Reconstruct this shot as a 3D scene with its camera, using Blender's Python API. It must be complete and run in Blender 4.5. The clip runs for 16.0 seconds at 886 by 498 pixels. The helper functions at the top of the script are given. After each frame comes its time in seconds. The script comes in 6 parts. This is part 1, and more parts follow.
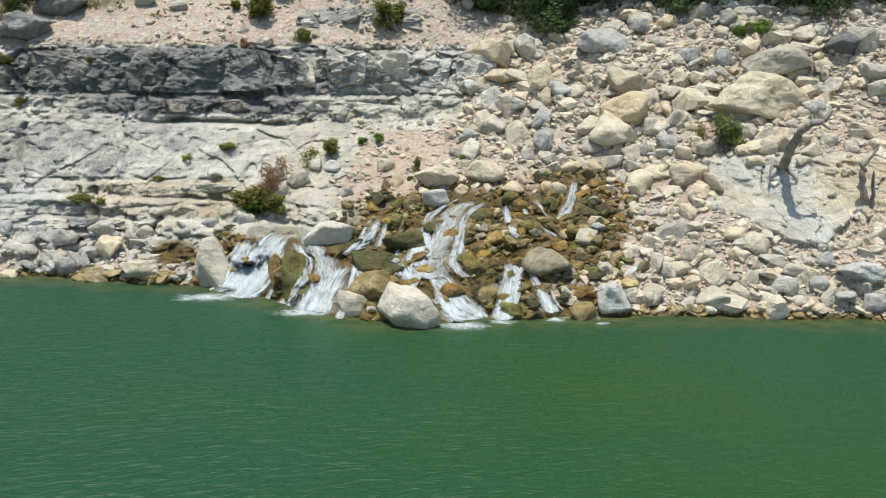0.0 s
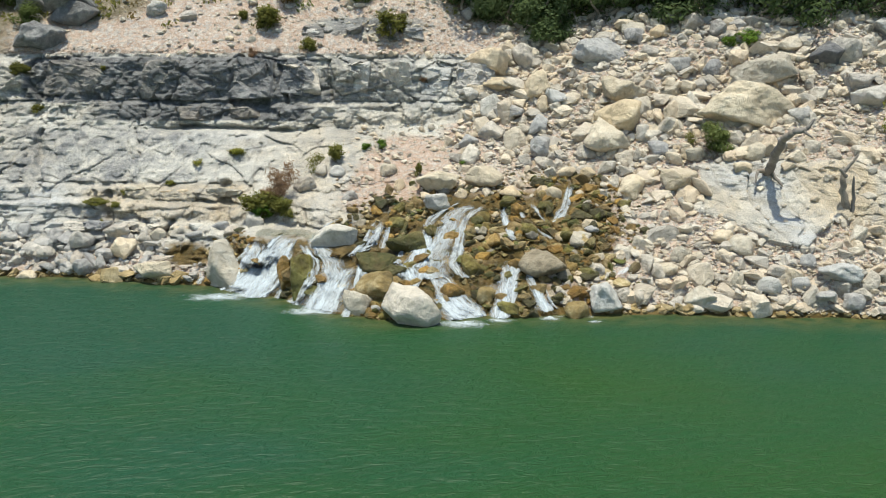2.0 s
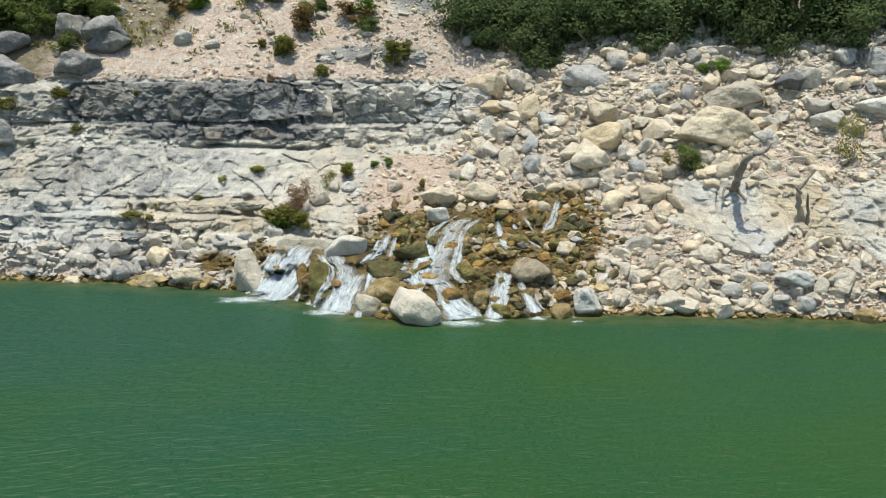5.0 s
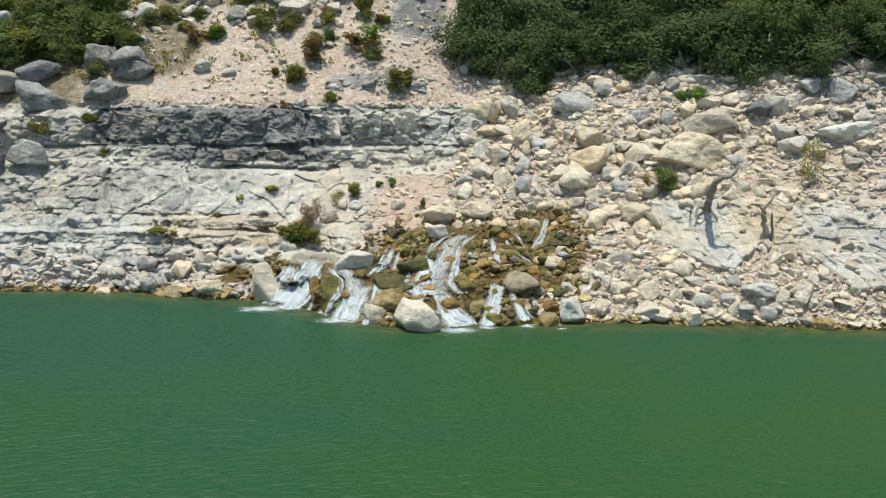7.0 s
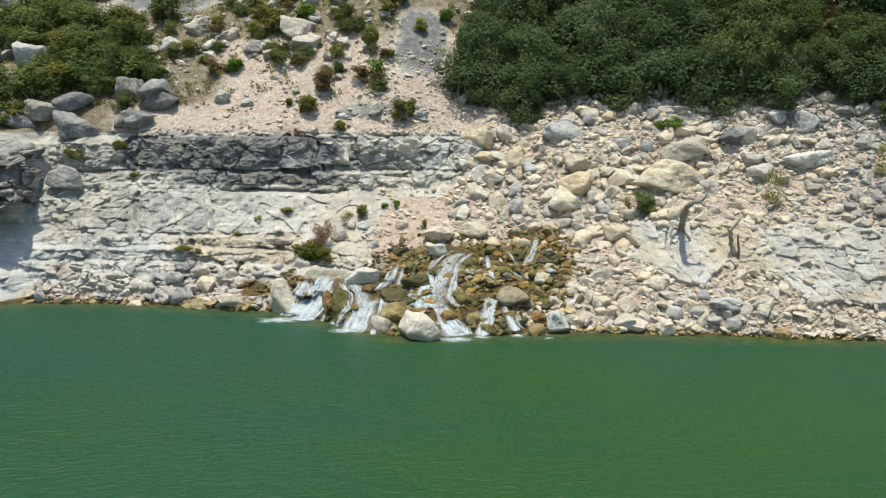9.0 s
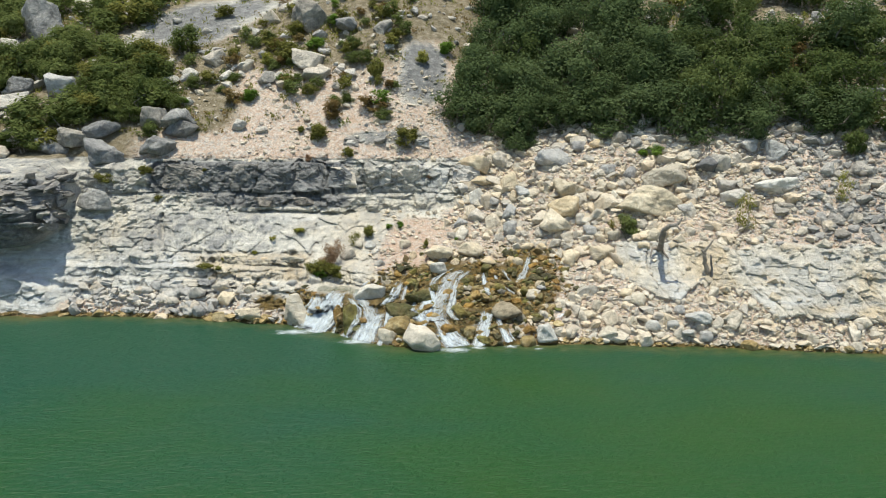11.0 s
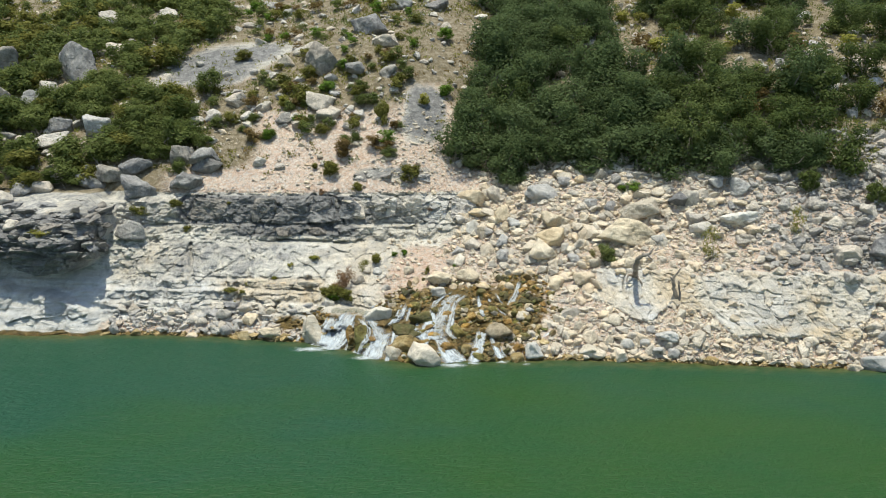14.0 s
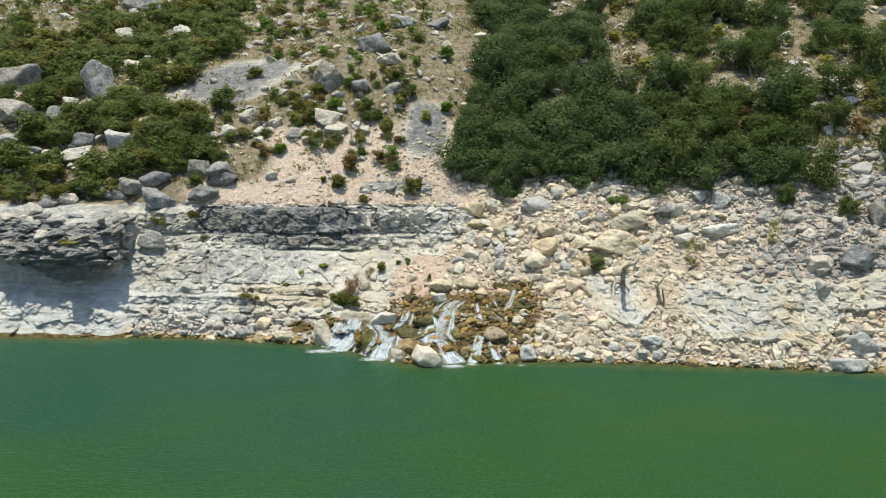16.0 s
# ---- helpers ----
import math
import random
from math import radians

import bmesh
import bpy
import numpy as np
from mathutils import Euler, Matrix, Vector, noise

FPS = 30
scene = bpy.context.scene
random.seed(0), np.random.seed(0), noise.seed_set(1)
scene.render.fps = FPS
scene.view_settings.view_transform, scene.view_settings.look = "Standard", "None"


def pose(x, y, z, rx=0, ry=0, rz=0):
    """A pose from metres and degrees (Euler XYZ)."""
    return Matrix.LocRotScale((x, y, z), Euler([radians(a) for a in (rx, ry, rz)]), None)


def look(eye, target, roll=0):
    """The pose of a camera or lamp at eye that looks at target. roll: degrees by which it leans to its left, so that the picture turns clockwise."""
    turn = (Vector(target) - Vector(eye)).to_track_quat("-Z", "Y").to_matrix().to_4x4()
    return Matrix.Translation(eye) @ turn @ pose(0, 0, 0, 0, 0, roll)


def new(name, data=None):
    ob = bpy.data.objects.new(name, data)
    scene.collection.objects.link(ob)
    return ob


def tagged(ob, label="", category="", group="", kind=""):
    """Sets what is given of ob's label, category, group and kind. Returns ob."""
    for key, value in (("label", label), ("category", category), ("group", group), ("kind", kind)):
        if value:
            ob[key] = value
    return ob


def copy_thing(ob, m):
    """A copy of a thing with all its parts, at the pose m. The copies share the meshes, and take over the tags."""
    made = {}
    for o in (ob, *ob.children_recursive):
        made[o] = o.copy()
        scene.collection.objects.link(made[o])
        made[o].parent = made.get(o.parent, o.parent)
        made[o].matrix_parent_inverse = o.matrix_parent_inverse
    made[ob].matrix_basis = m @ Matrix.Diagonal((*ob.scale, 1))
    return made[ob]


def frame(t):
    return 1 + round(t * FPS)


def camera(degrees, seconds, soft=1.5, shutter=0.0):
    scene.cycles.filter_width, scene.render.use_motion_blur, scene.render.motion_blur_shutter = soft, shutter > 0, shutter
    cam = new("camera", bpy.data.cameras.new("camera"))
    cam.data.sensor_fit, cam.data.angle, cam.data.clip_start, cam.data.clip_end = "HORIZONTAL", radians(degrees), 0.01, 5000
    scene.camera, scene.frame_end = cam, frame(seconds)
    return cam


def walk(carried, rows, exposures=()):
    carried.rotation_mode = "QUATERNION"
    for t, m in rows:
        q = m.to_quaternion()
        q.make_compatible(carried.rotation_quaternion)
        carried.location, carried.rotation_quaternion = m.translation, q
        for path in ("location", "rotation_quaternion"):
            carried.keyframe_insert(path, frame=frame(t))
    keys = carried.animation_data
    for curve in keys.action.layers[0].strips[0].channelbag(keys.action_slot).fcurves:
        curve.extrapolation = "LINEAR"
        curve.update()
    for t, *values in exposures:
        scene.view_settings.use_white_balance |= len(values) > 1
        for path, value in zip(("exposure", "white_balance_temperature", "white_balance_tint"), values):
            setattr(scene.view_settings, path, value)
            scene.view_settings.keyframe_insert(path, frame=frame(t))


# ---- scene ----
cam = camera(53.4, 16.0, soft=1.05)
PATH = [
    (0, (0.103, 0.427, 5.991), (0.074, 2.38, 5.562), 0.1),
    (0.5, (0.101, 0.225, 6.091), (0.071, 2.177, 5.658), 0.1),
    (1, (0.075, -0.023, 6.167), (0.047, 1.929, 5.734), 0.1),
    (1.5, (0.114, -0.307, 6.215), (0.083, 1.646, 5.784), 0.1),
    (2, (0.116, -0.634, 6.264), (0.086, 1.319, 5.836), 0.1),
    (2.5, (0.124, -1.0, 6.387), (0.093, 0.953, 5.957), 0.1),
    (3, (0.165, -1.438, 6.487), (0.132, 0.515, 6.059), 0.1),
    (3.5, (0.15, -1.9, 6.588), (0.118, 0.054, 6.16), 0.2),
    (4, (0.158, -2.389, 6.695), (0.124, -0.435, 6.27), 0.1),
    (6.5, (0.232, -5.438, 7.598), (0.199, -3.48, 7.192), 0.1),
    (7, (0.267, -6.141, 7.804), (0.233, -4.183, 7.402), 0.1),
    (7.5, (0.32, -6.907, 8.016), (0.284, -4.947, 7.618), 0.1),
    (8, (0.333, -7.686, 8.286), (0.297, -5.725, 7.892), 0.1),
    (8.5, (0.348, -8.477, 8.551), (0.312, -6.516, 8.161), 0.1),
    (9, (0.401, -9.265, 8.75), (0.363, -7.302, 8.368), 0.1),
    (11.5, (0.422, -13.162, 10.004), (0.386, -11.194, 9.647), 0.2),
    (12, (0.428, -13.949, 10.277), (0.392, -11.981, 9.925), 0.2),
    (12.5, (0.462, -14.674, 10.579), (0.425, -12.705, 10.23), 0.2),
    (13, (0.456, -15.472, 10.763), (0.421, -13.501, 10.421), 0.2),
    (13.5, (0.483, -16.22, 10.97), (0.447, -14.249, 10.636), 0.3),
    (14, (0.49, -16.921, 11.188), (0.455, -14.949, 10.857), 0.2),
    (14.5, (0.504, -17.663, 11.405), (0.468, -15.691, 11.075), 0.3),
    (15, (0.497, -18.422, 11.654), (0.462, -16.449, 11.324), 0.3),
    (15.5, (0.479, -19.201, 11.864), (0.443, -17.229, 11.535), 0.3),
    (16, (0.442, -19.948, 12.099), (0.409, -17.976, 11.771), 0.3),
]
walk(cam, [(t, look(eye, target, roll)) for t, eye, target, roll in PATH], exposures=((0.0, 0.22, 6650, 3), (16.0, 0.22, 6780, 3.5)))

# ---- world, sun, exposure ----
SUN_EL, SUN_AZ = 79.0, 200.0          # degrees; azimuth from straight ahead towards the right
world = bpy.data.worlds.new("sky")
scene.world = world
world.use_nodes = True
_wn, _wl = world.node_tree.nodes, world.node_tree.links
_sky = _wn.new("ShaderNodeTexSky")
_sky.sky_type, _sky.sun_disc = "NISHITA", False
_sky.sun_elevation, _sky.sun_rotation = radians(SUN_EL), radians(SUN_AZ)
_wl.new(_sky.outputs[0], _wn["Background"].inputs[0])
_wn["Background"].inputs[1].default_value = 0.15
sun = new("sun", bpy.data.lights.new("sun", "SUN"))
sun.data.energy, sun.data.angle, sun.data.color = 4.4, radians(0.6), (1.0, 0.94, 0.83)
_to_sun = Vector((math.sin(radians(SUN_AZ)) * math.cos(radians(SUN_EL)), math.cos(radians(SUN_AZ)) * math.cos(radians(SUN_EL)), math.sin(radians(SUN_EL))))
sun.matrix_world = look(_to_sun * 60, (0, 0, 0))

# ---- shape of the hillside: depth y over (x, height z) ----
def hash3(ix, iy, iz, seed=0):
    """Random 0..1 for whole numbers."""
    h = (ix.astype(np.int64) * 374761393 + iy.astype(np.int64) * 668265263 + iz.astype(np.int64) * 2147483647 + seed * 1274126177) & 0xFFFFFFFF
    h = ((h ^ (h >> 13)) * 1274126177) & 0xFFFFFFFF
    h = ((h ^ (h >> 16)) * 2246822519) & 0xFFFFFFFF
    return ((h ^ (h >> 15)) & 0xFFFFFF) / 16777215.0


def vnoise(x, y, z, seed=0):
    """Smooth value noise, -1..1."""
    x, y, z = np.broadcast_arrays(np.asarray(x, float), np.asarray(y, float), np.asarray(z, float))
    ix, iy, iz = np.floor(x), np.floor(y), np.floor(z)
    fx, fy, fz = x - ix, y - iy, z - iz
    fx, fy, fz = (f * f * (3 - 2 * f) for f in (fx, fy, fz))
    out = 0.0
    for a in (0, 1):
        for b in (0, 1):
            for c in (0, 1):
                w = (fx if a else 1 - fx) * (fy if b else 1 - fy) * (fz if c else 1 - fz)
                out = out + w * hash3(ix + a, iy + b, iz + c, seed)
    return out * 2 - 1


def fbm(x, y, z, octaves=4, seed=0):
    out, amp = 0.0, 0.5
    for k in range(octaves):
        out = out + amp * vnoise(x * 2 ** k, y * 2 ** k, z * 2 ** k, seed + 7 * k)
        amp *= 0.5
    return out


def sstep(a, b, v):
    t = np.clip((np.asarray(v, float) - a) / (b - a), 0, 1)
    return t * t * (3 - 2 * t)


LEVELS = (-3, 0, 1, 2.4, 3.6, 4.8, 6.2, 8, 11, 14, 18, 30, 60)
STATIONS = []


def station(x, *depths):
    STATIONS.append((x, depths))


station(-60, 21, 25.5, 26.5, 28.5, 29.5, 30.5, 31.5, 33, 38, 43, 53, 88, 190)
station(-19, 19, 24.3, 25.0, 26.3, 27.4, 28.4, 29.8, 31.2, 36, 41.5, 52, 86, 190)
station(-12, 19, 24.1, 25.0, 26.6, 28.2, 29.0, 29.4, 31.6, 36, 41, 50, 82, 190)
station(-6, 18, 23.0, 24.2, 26.0, 28.3, 29.2, 29.6, 32.0, 35, 38.7, 47, 80, 190)
station(-2.3, 15, 19.9, 22.4, 25.6, 29.0, 29.9, 30.3, 31.6, 34.8, 39, 47.5, 80, 190)
station(1.5, 15.5, 20.3, 22.3, 25.4, 28.0, 29.6, 31.0, 33.4, 37, 41, 49, 80, 190)
station(5, 15.5, 20.5, 22.2, 25.3, 26.8, 28.0, 30.0, 32.6, 36.6, 41, 49, 80, 190)
station(10, 15.5, 20.2, 21.0, 23.0, 24.3, 26.7, 28.0, 30.6, 35, 39.5, 48, 80, 190)
station(15, 15.5, 19.8, 20.8, 22.0, 22.9, 24.8, 26.6, 28.8, 33.3, 38, 47, 80, 190)
station(20, 15, 19.3, 20.5, 21.8, 22.8, 24.0, 25.9, 28.2, 32.4, 37, 46, 80, 190)
station(60, 12, 16.5, 17.7, 19, 20, 21.5, 23.5, 26, 30.5, 35, 44, 78, 190)

GX0, GDX, GZ0, GDZ = -60.0, 0.25, -3.0, 0.1
_gx, _gz = np.arange(GX0, 60.01, GDX), np.arange(GZ0, 60.01, GDZ)
_cols = np.array([np.interp(_gz, LEVELS, d) for _, d in STATIONS])
_sx = [s for s, _ in STATIONS]
BASE = np.array([np.interp(_gx, _sx, _cols[:, j]) for j in range(len(_gz))]).T


def _soften(a, n, axis):
    a = np.moveaxis(a, axis, 0)
    p = np.concatenate([np.repeat(a[:1], n, 0), a, np.repeat(a[-1:], n, 0)])
    a = sum(p[k:k + len(a)] for k in range(2 * n + 1)) / (2 * n + 1)
    return np.moveaxis(a, 0, axis)


BASE = _soften(_soften(_soften(BASE, 5, 0), 4, 0), 3, 1)


def base_depth(x, z):
    u = np.clip((np.asarray(x, float) - GX0) / GDX, 0, len(_gx) - 1.001)
    v = np.clip((np.asarray(z, float) - GZ0) / GDZ, 0, len(_gz) - 1.001)
    i, j = u.astype(int), v.astype(int)
    f, g = u - i, v - j
    return (BASE[i, j] * (1 - f) * (1 - g) + BASE[i + 1, j] * f * (1 - g) + BASE[i, j + 1] * (1 - f) * g + BASE[i + 1, j + 1] * f * g)


BED_STEP = np.array([0.0, 0.45, 0.4, 0.55, 0.8, 0.85, 0.3, 0.7, 0.95, 0.3, 0.3, 0.0])     # how far each bed stands out as a step
BEDS = np.array([-3.0, 0.15, 0.6, 1.08, 1.45, 1.95, 2.38, 3.95, 4.75, 6.15, 6.9, 7.8, 60.0])


def slab_mask(x, z):
    """1 on the bare tilted slab of rock along the right bank."""
    top = np.interp(x, (7, 9, 12, 19, 22, 30), (3.15, 3.35, 3.35, 3.6, 4.2, 4.4)) + 0.16 * vnoise(x * 1.1, 0 * z, 0 * z, 53)
    low = np.interp(x, (6.6, 8, 9.2, 10.2, 12, 12.8, 18, 19.2, 30), (2.2, 1.75, 1.35, 2.0, 1.85, 1.02, 1.0, 2.3, 2.4)) + 0.2 * vnoise(x * 1.3, 0 * z + 4, 0 * z, 53)
    edge = 6.7 + 0.3 * vnoise(z * 2.0, 0 * z, 0 * z, 54)
    return sstep(edge, edge + 0.35, x) * sstep(low - 0.12, low + 0.12, z) * sstep(top + 0.1, top - 0.1, z)


def crag_under(x):
    """Height of the outcrop's underside."""
    return np.interp(x, (-60, -26, -23.4, -21.8, -20.3, -18.8, -17.7), (4.9, 4.6, 4.0, 3.3, 2.6, 2.75, 3.15))


def crag_mask(x, z):
    edge = -17.85 + 0.3 * vnoise(x, z * 1.7, 0 * z, 5) - 0.3 * np.clip(3.3 - z, 0, 2) - 0.25 * np.clip(z - 4.6, 0, 3) ** 2
    return sstep(edge + 0.3, edge - 0.2, x) * sstep(crag_under(x) - 0.12, crag_under(x) + 0.1, z) * sstep(6.7, 5.8, z)


def apron_top(x):
    return np.interp(x, (-60, -24, -22, -20.7, -19, -17.5), (2.5, 2.2, 2.05, 1.85, 1.5, 1.0)) + 0.22 * vnoise(x * 1.4, 0 * x, 0 * x, 55)


def cliffness(x, z):
    """1 where bedded rock stands bare, 0 on scree and soil."""
    left = sstep(-0.6, -2.6, x + 0.5 * (z - 3)) * sstep(0.3, 0.8, z) * sstep(6.6, 6.2, z)
    top = sstep(1.6, 0.2, x) * sstep(3.9, 4.3, z) * sstep(6.7, 6.2, z)
    return np.clip(np.maximum(left, top), 0, 1)


def beds(x, z):
    """Height with the beds' steps in it, the bed's number and the place within it."""
    zw = z + 0.07 * vnoise(x * 0.35, 0 * z, z * 0.2, 3)
    k = np.clip(np.searchsorted(BEDS, zw, side="right") - 1, 0, len(BEDS) - 2)
    a, b = BEDS[k], BEDS[k + 1]
    f = (zw - a) / (b - a)
    g = np.where(f < 0.8, 0.22 * f / 0.8, 0.22 + 0.78 * (f - 0.8) / 0.2)
    st = BED_STEP[k] * np.clip(0.75 + 0.7 * vnoise(x * 0.3 + 9 * k, 0 * z, 0 * z, 13), 0.1, 1)
    return a + (b - a) * (g * st + f * (1 - st)), k, f


def depth(x, z):
    """Depth of the hillside without its fine relief."""
    x, z = np.broadcast_arrays(np.asarray(x, float), np.asarray(z, float))
    c = cliffness(x, z)
    zb, k, f = beds(x, z)
    y = base_depth(x, z * (1 - c) + zb * c)
    # steps of the cascade
    c = sstep(-6.7, -5.7, x) * sstep(4.4, 3.4, x) * sstep(2.5, 2.25, z) * sstep(-0.4, 0.0, z)
    w = z + 0.1 * vnoise(x * 0.9, 0 * z, 0 * z, 11)
    tall = np.interp(w, (-3, 0, 1.2, 1.5, 2.1, 2.3, 60), (-3, -0.1, 0.35, 1.45, 1.7, 2.3, 60))
    low = np.interp(w, (-3, 0, 0.45, 0.6, 1.0, 1.15, 1.6, 1.75, 2.1, 2.25, 60), (-3, -0.1, 0.15, 0.6, 0.75, 1.15, 1.3, 1.75, 1.9, 2.25, 60))
    m = sstep(-2.9, -2.3, x)
    k = c * (0.75 - 0.25 * m)
    y = y * (1 - k) + base_depth(x, tall * (1 - m) + low * m) * k
    # slab of bare rock along the right bank
    y = y - 0.22 * slab_mask(x, z)
    # overhanging outcrop
    out = crag_mask(x, z)
    front = 24.7 + 1.15 * np.clip(z - 4.4, 0, 9) ** 1.3 - 0.3 * np.clip(z - 3.2, -1, 1.3) + 0.12 * np.clip(-19 - x, 0, 30) + 1.6 * np.clip((x + 19.2) / 1.6, 0, 1.3) ** 2
    y = y * (1 - out) + np.minimum(front, y) * out
    # pale apron of rock under the outcrop
    top = apron_top(x)
    apron = sstep(-17.0, -17.6, x) * sstep(top + 0.12, top - 0.1, z)
    y = y * (1 - apron) + (23.75 + 0.62 * np.clip(z, -3, 2.4) + 0.03 * (-18 - x)) * apron
    return y

# ---- materials ----
def material(name):
    m = bpy.data.materials.new(name)
    m.use_nodes = True
    return m, m.node_tree.nodes, m.node_tree.links, m.node_tree.nodes["Principled BSDF"]


def noise_node(nodes, links, vec, scale, detail=6.0, rough=0.6, distort=0.0):
    n = nodes.new("ShaderNodeTexNoise")
    n.inputs["Scale"].default_value, n.inputs["Detail"].default_value = scale, detail
    n.inputs["Roughness"].default_value, n.inputs["Distortion"].default_value = rough, distort
    links.new(vec, n.inputs["Vector"])
    return n.outputs["Fac"]


def ramp_node(nodes, links, fac, stops):
    r = nodes.new("ShaderNodeValToRGB")
    r.color_ramp.elements[0].position, r.color_ramp.elements[1].position = stops[0][0], stops[-1][0]
    for p, c in stops[1:-1]:
        r.color_ramp.elements.new(p)
    for e, (p, c) in zip(r.color_ramp.elements, stops):
        e.color = (*c, 1) if not isinstance(c, float) else (c, c, c, 1)
    links.new(fac, r.inputs[0])
    return r.outputs[0]


def mix_node(nodes, links, fac, a, b, mode="MIX"):
    m = nodes.new("ShaderNodeMix")
    m.data_type, m.blend_type = "RGBA", mode
    for sock, v in ((m.inputs[0], fac), (m.inputs[6], a), (m.inputs[7], b)):
        if isinstance(v, (int, float)):
            sock.default_value = v
        elif isinstance(v, tuple):
            sock.default_value = (*v, 1)
        else:
            links.new(v, sock)
    return m.outputs[2]


def math_node(nodes, links, op, a, b=0.0):
    m = nodes.new("ShaderNodeMath")
    m.operation = op
    for sock, v in ((m.inputs[0], a), (m.inputs[1], b)):
        if isinstance(v, (int, float)):
            sock.default_value = v
        else:
            links.new(v, sock)
    return m.outputs[0]


def stretched(nodes, links, vec, sx, sy, sz):
    m = nodes.new("ShaderNodeMapping")
    m.inputs["Scale"].default_value = (sx, sy, sz)
    links.new(vec, m.inputs["Vector"])
    return m.outputs[0]


def bump_node(nodes, links, bsdf, height, strength, distance):
    b = nodes.new("ShaderNodeBump")
    b.inputs["Strength"].default_value, b.inputs["Distance"].default_value = strength, distance
    links.new(height, b.inputs["Height"])
    links.new(b.outputs[0], bsdf.inputs["Normal"])


def rock_material(name, dark, mid, light, rough=0.85, per="object", stain=(0.06, 0.06, 0.058), stain_amount=0.35, spec=0.3, tints=None, bump=0.16):
    """Weathered stone: three tones, stains, specks and fine relief; each stone differs a little."""
    m, n, l, bsdf = material(name)
    pos = n.new("ShaderNodeNewGeometry").outputs["Position"]
    big, mid_n, fine = noise_node(n, l, pos, 0.9), noise_node(n, l, pos, 5.0, 8), noise_node(n, l, pos, 38.0, 4)
    f = math_node(n, l, "ADD", math_node(n, l, "MULTIPLY", big, 0.5), math_node(n, l, "MULTIPLY", mid_n, 0.5))
    col = ramp_node(n, l, f, ((0.34, dark), (0.5, mid), (0.66, light)))
    rnd = n.new("ShaderNodeObjectInfo").outputs["Random"] if per == "object" else n.new("ShaderNodeNewGeometry").outputs["Random Per Island"]
    tint = ramp_node(n, l, rnd, tints or ((0.0, (0.72, 0.73, 0.76)), (0.3, (0.98, 0.97, 0.96)), (0.55, (1.1, 1.04, 0.95)), (0.75, (1.05, 0.95, 0.84)), (0.9, (0.85, 0.86, 0.88)), (1.0, (1.16, 1.14, 1.1))))
    col = mix_node(n, l, 1.0, col, tint, "MULTIPLY")
    st = ramp_node(n, l, noise_node(n, l, stretched(n, l, pos, 1.6, 1.6, 0.7), 1.7, 9, 0.7, 0.6), ((0.5, 0.0), (0.68, stain_amount)))
    col = mix_node(n, l, st, col, stain)
    sp = ramp_node(n, l, fine, ((0.3, 0.84), (0.52, 1.0), (0.72, 1.05)))
    col = mix_node(n, l, 1.0, col, sp, "MULTIPLY")
    pit = ramp_node(n, l, noise_node(n, l, stretched(n, l, pos, 1.0, 1.0, 2.2), 11.0, 6, 0.75, 0.5), ((0.34, 0.45), (0.44, 1.0)))
    col = mix_node(n, l, 0.3, col, pit, "MULTIPLY")
    l.new(col, bsdf.inputs["Base Color"])
    bsdf.inputs["Roughness"].default_value, bsdf.inputs["Specular IOR Level"].default_value = rough, spec
    h = math_node(n, l, "ADD", math_node(n, l, "MULTIPLY", mid_n, 1.0), math_node(n, l, "MULTIPLY", fine, 0.25))
    bump_node(n, l, bsdf, h, 1.0, bump)
    return m


ROCK = {
    "cream": rock_material("cream_limestone", (0.471, 0.409, 0.317), (0.635, 0.568, 0.45), (0.747, 0.701, 0.593), stain_amount=0.16),
    "tan": rock_material("tan_limestone", (0.454, 0.378, 0.27), (0.616, 0.529, 0.389), (0.702, 0.626, 0.497), stain_amount=0.12),
    "white": rock_material("pale_limestone", (0.488, 0.478, 0.448), (0.634, 0.624, 0.585), (0.722, 0.712, 0.683), stain_amount=0.2),
    "grey": rock_material("grey_limestone", (0.345, 0.333, 0.322), (0.517, 0.506, 0.483), (0.667, 0.644, 0.609), stain_amount=0.3),
    "slate": rock_material("dark_blue_grey_limestone", (0.16, 0.158, 0.155), (0.30, 0.297, 0.29), (0.50, 0.49, 0.465), stain_amount=0.45),
    "dark": rock_material("weathered_grey_limestone", (0.13, 0.13, 0.133), (0.235, 0.235, 0.236), (0.43, 0.425, 0.41), stain_amount=0.5),
    "greybrown": rock_material("wet_grey_stone", (0.16, 0.14, 0.11), (0.30, 0.27, 0.21), (0.42, 0.39, 0.32), 0.5, stain=(0.06, 0.05, 0.02), stain_amount=0.6),
    "algae": rock_material("algae_stained_stone", (0.075, 0.05, 0.016), (0.26, 0.18, 0.06), (0.5, 0.4, 0.21), 0.38, stain=(0.07, 0.07, 0.018), stain_amount=0.6, spec=0.5, tints=((0.0, (0.6, 0.75, 0.4)), (0.3, (1.0, 1.0, 0.9)), (0.6, (1.2, 1.0, 0.7)), (0.8, (0.75, 0.75, 0.8)), (1.0, (1.2, 1.25, 1.4)))),
    "moss": rock_material("mossy_wet_stone", (0.045, 0.052, 0.014), (0.125, 0.118, 0.03), (0.30, 0.235, 0.09), 0.4, stain=(0.13, 0.085, 0.03), stain_amount=0.75, spec=0.5),
}
RUBBLE = rock_material("limestone_rubble", (0.466, 0.408, 0.329), (0.631, 0.572, 0.477), (0.742, 0.694, 0.609), per="island", stain_amount=0.15)
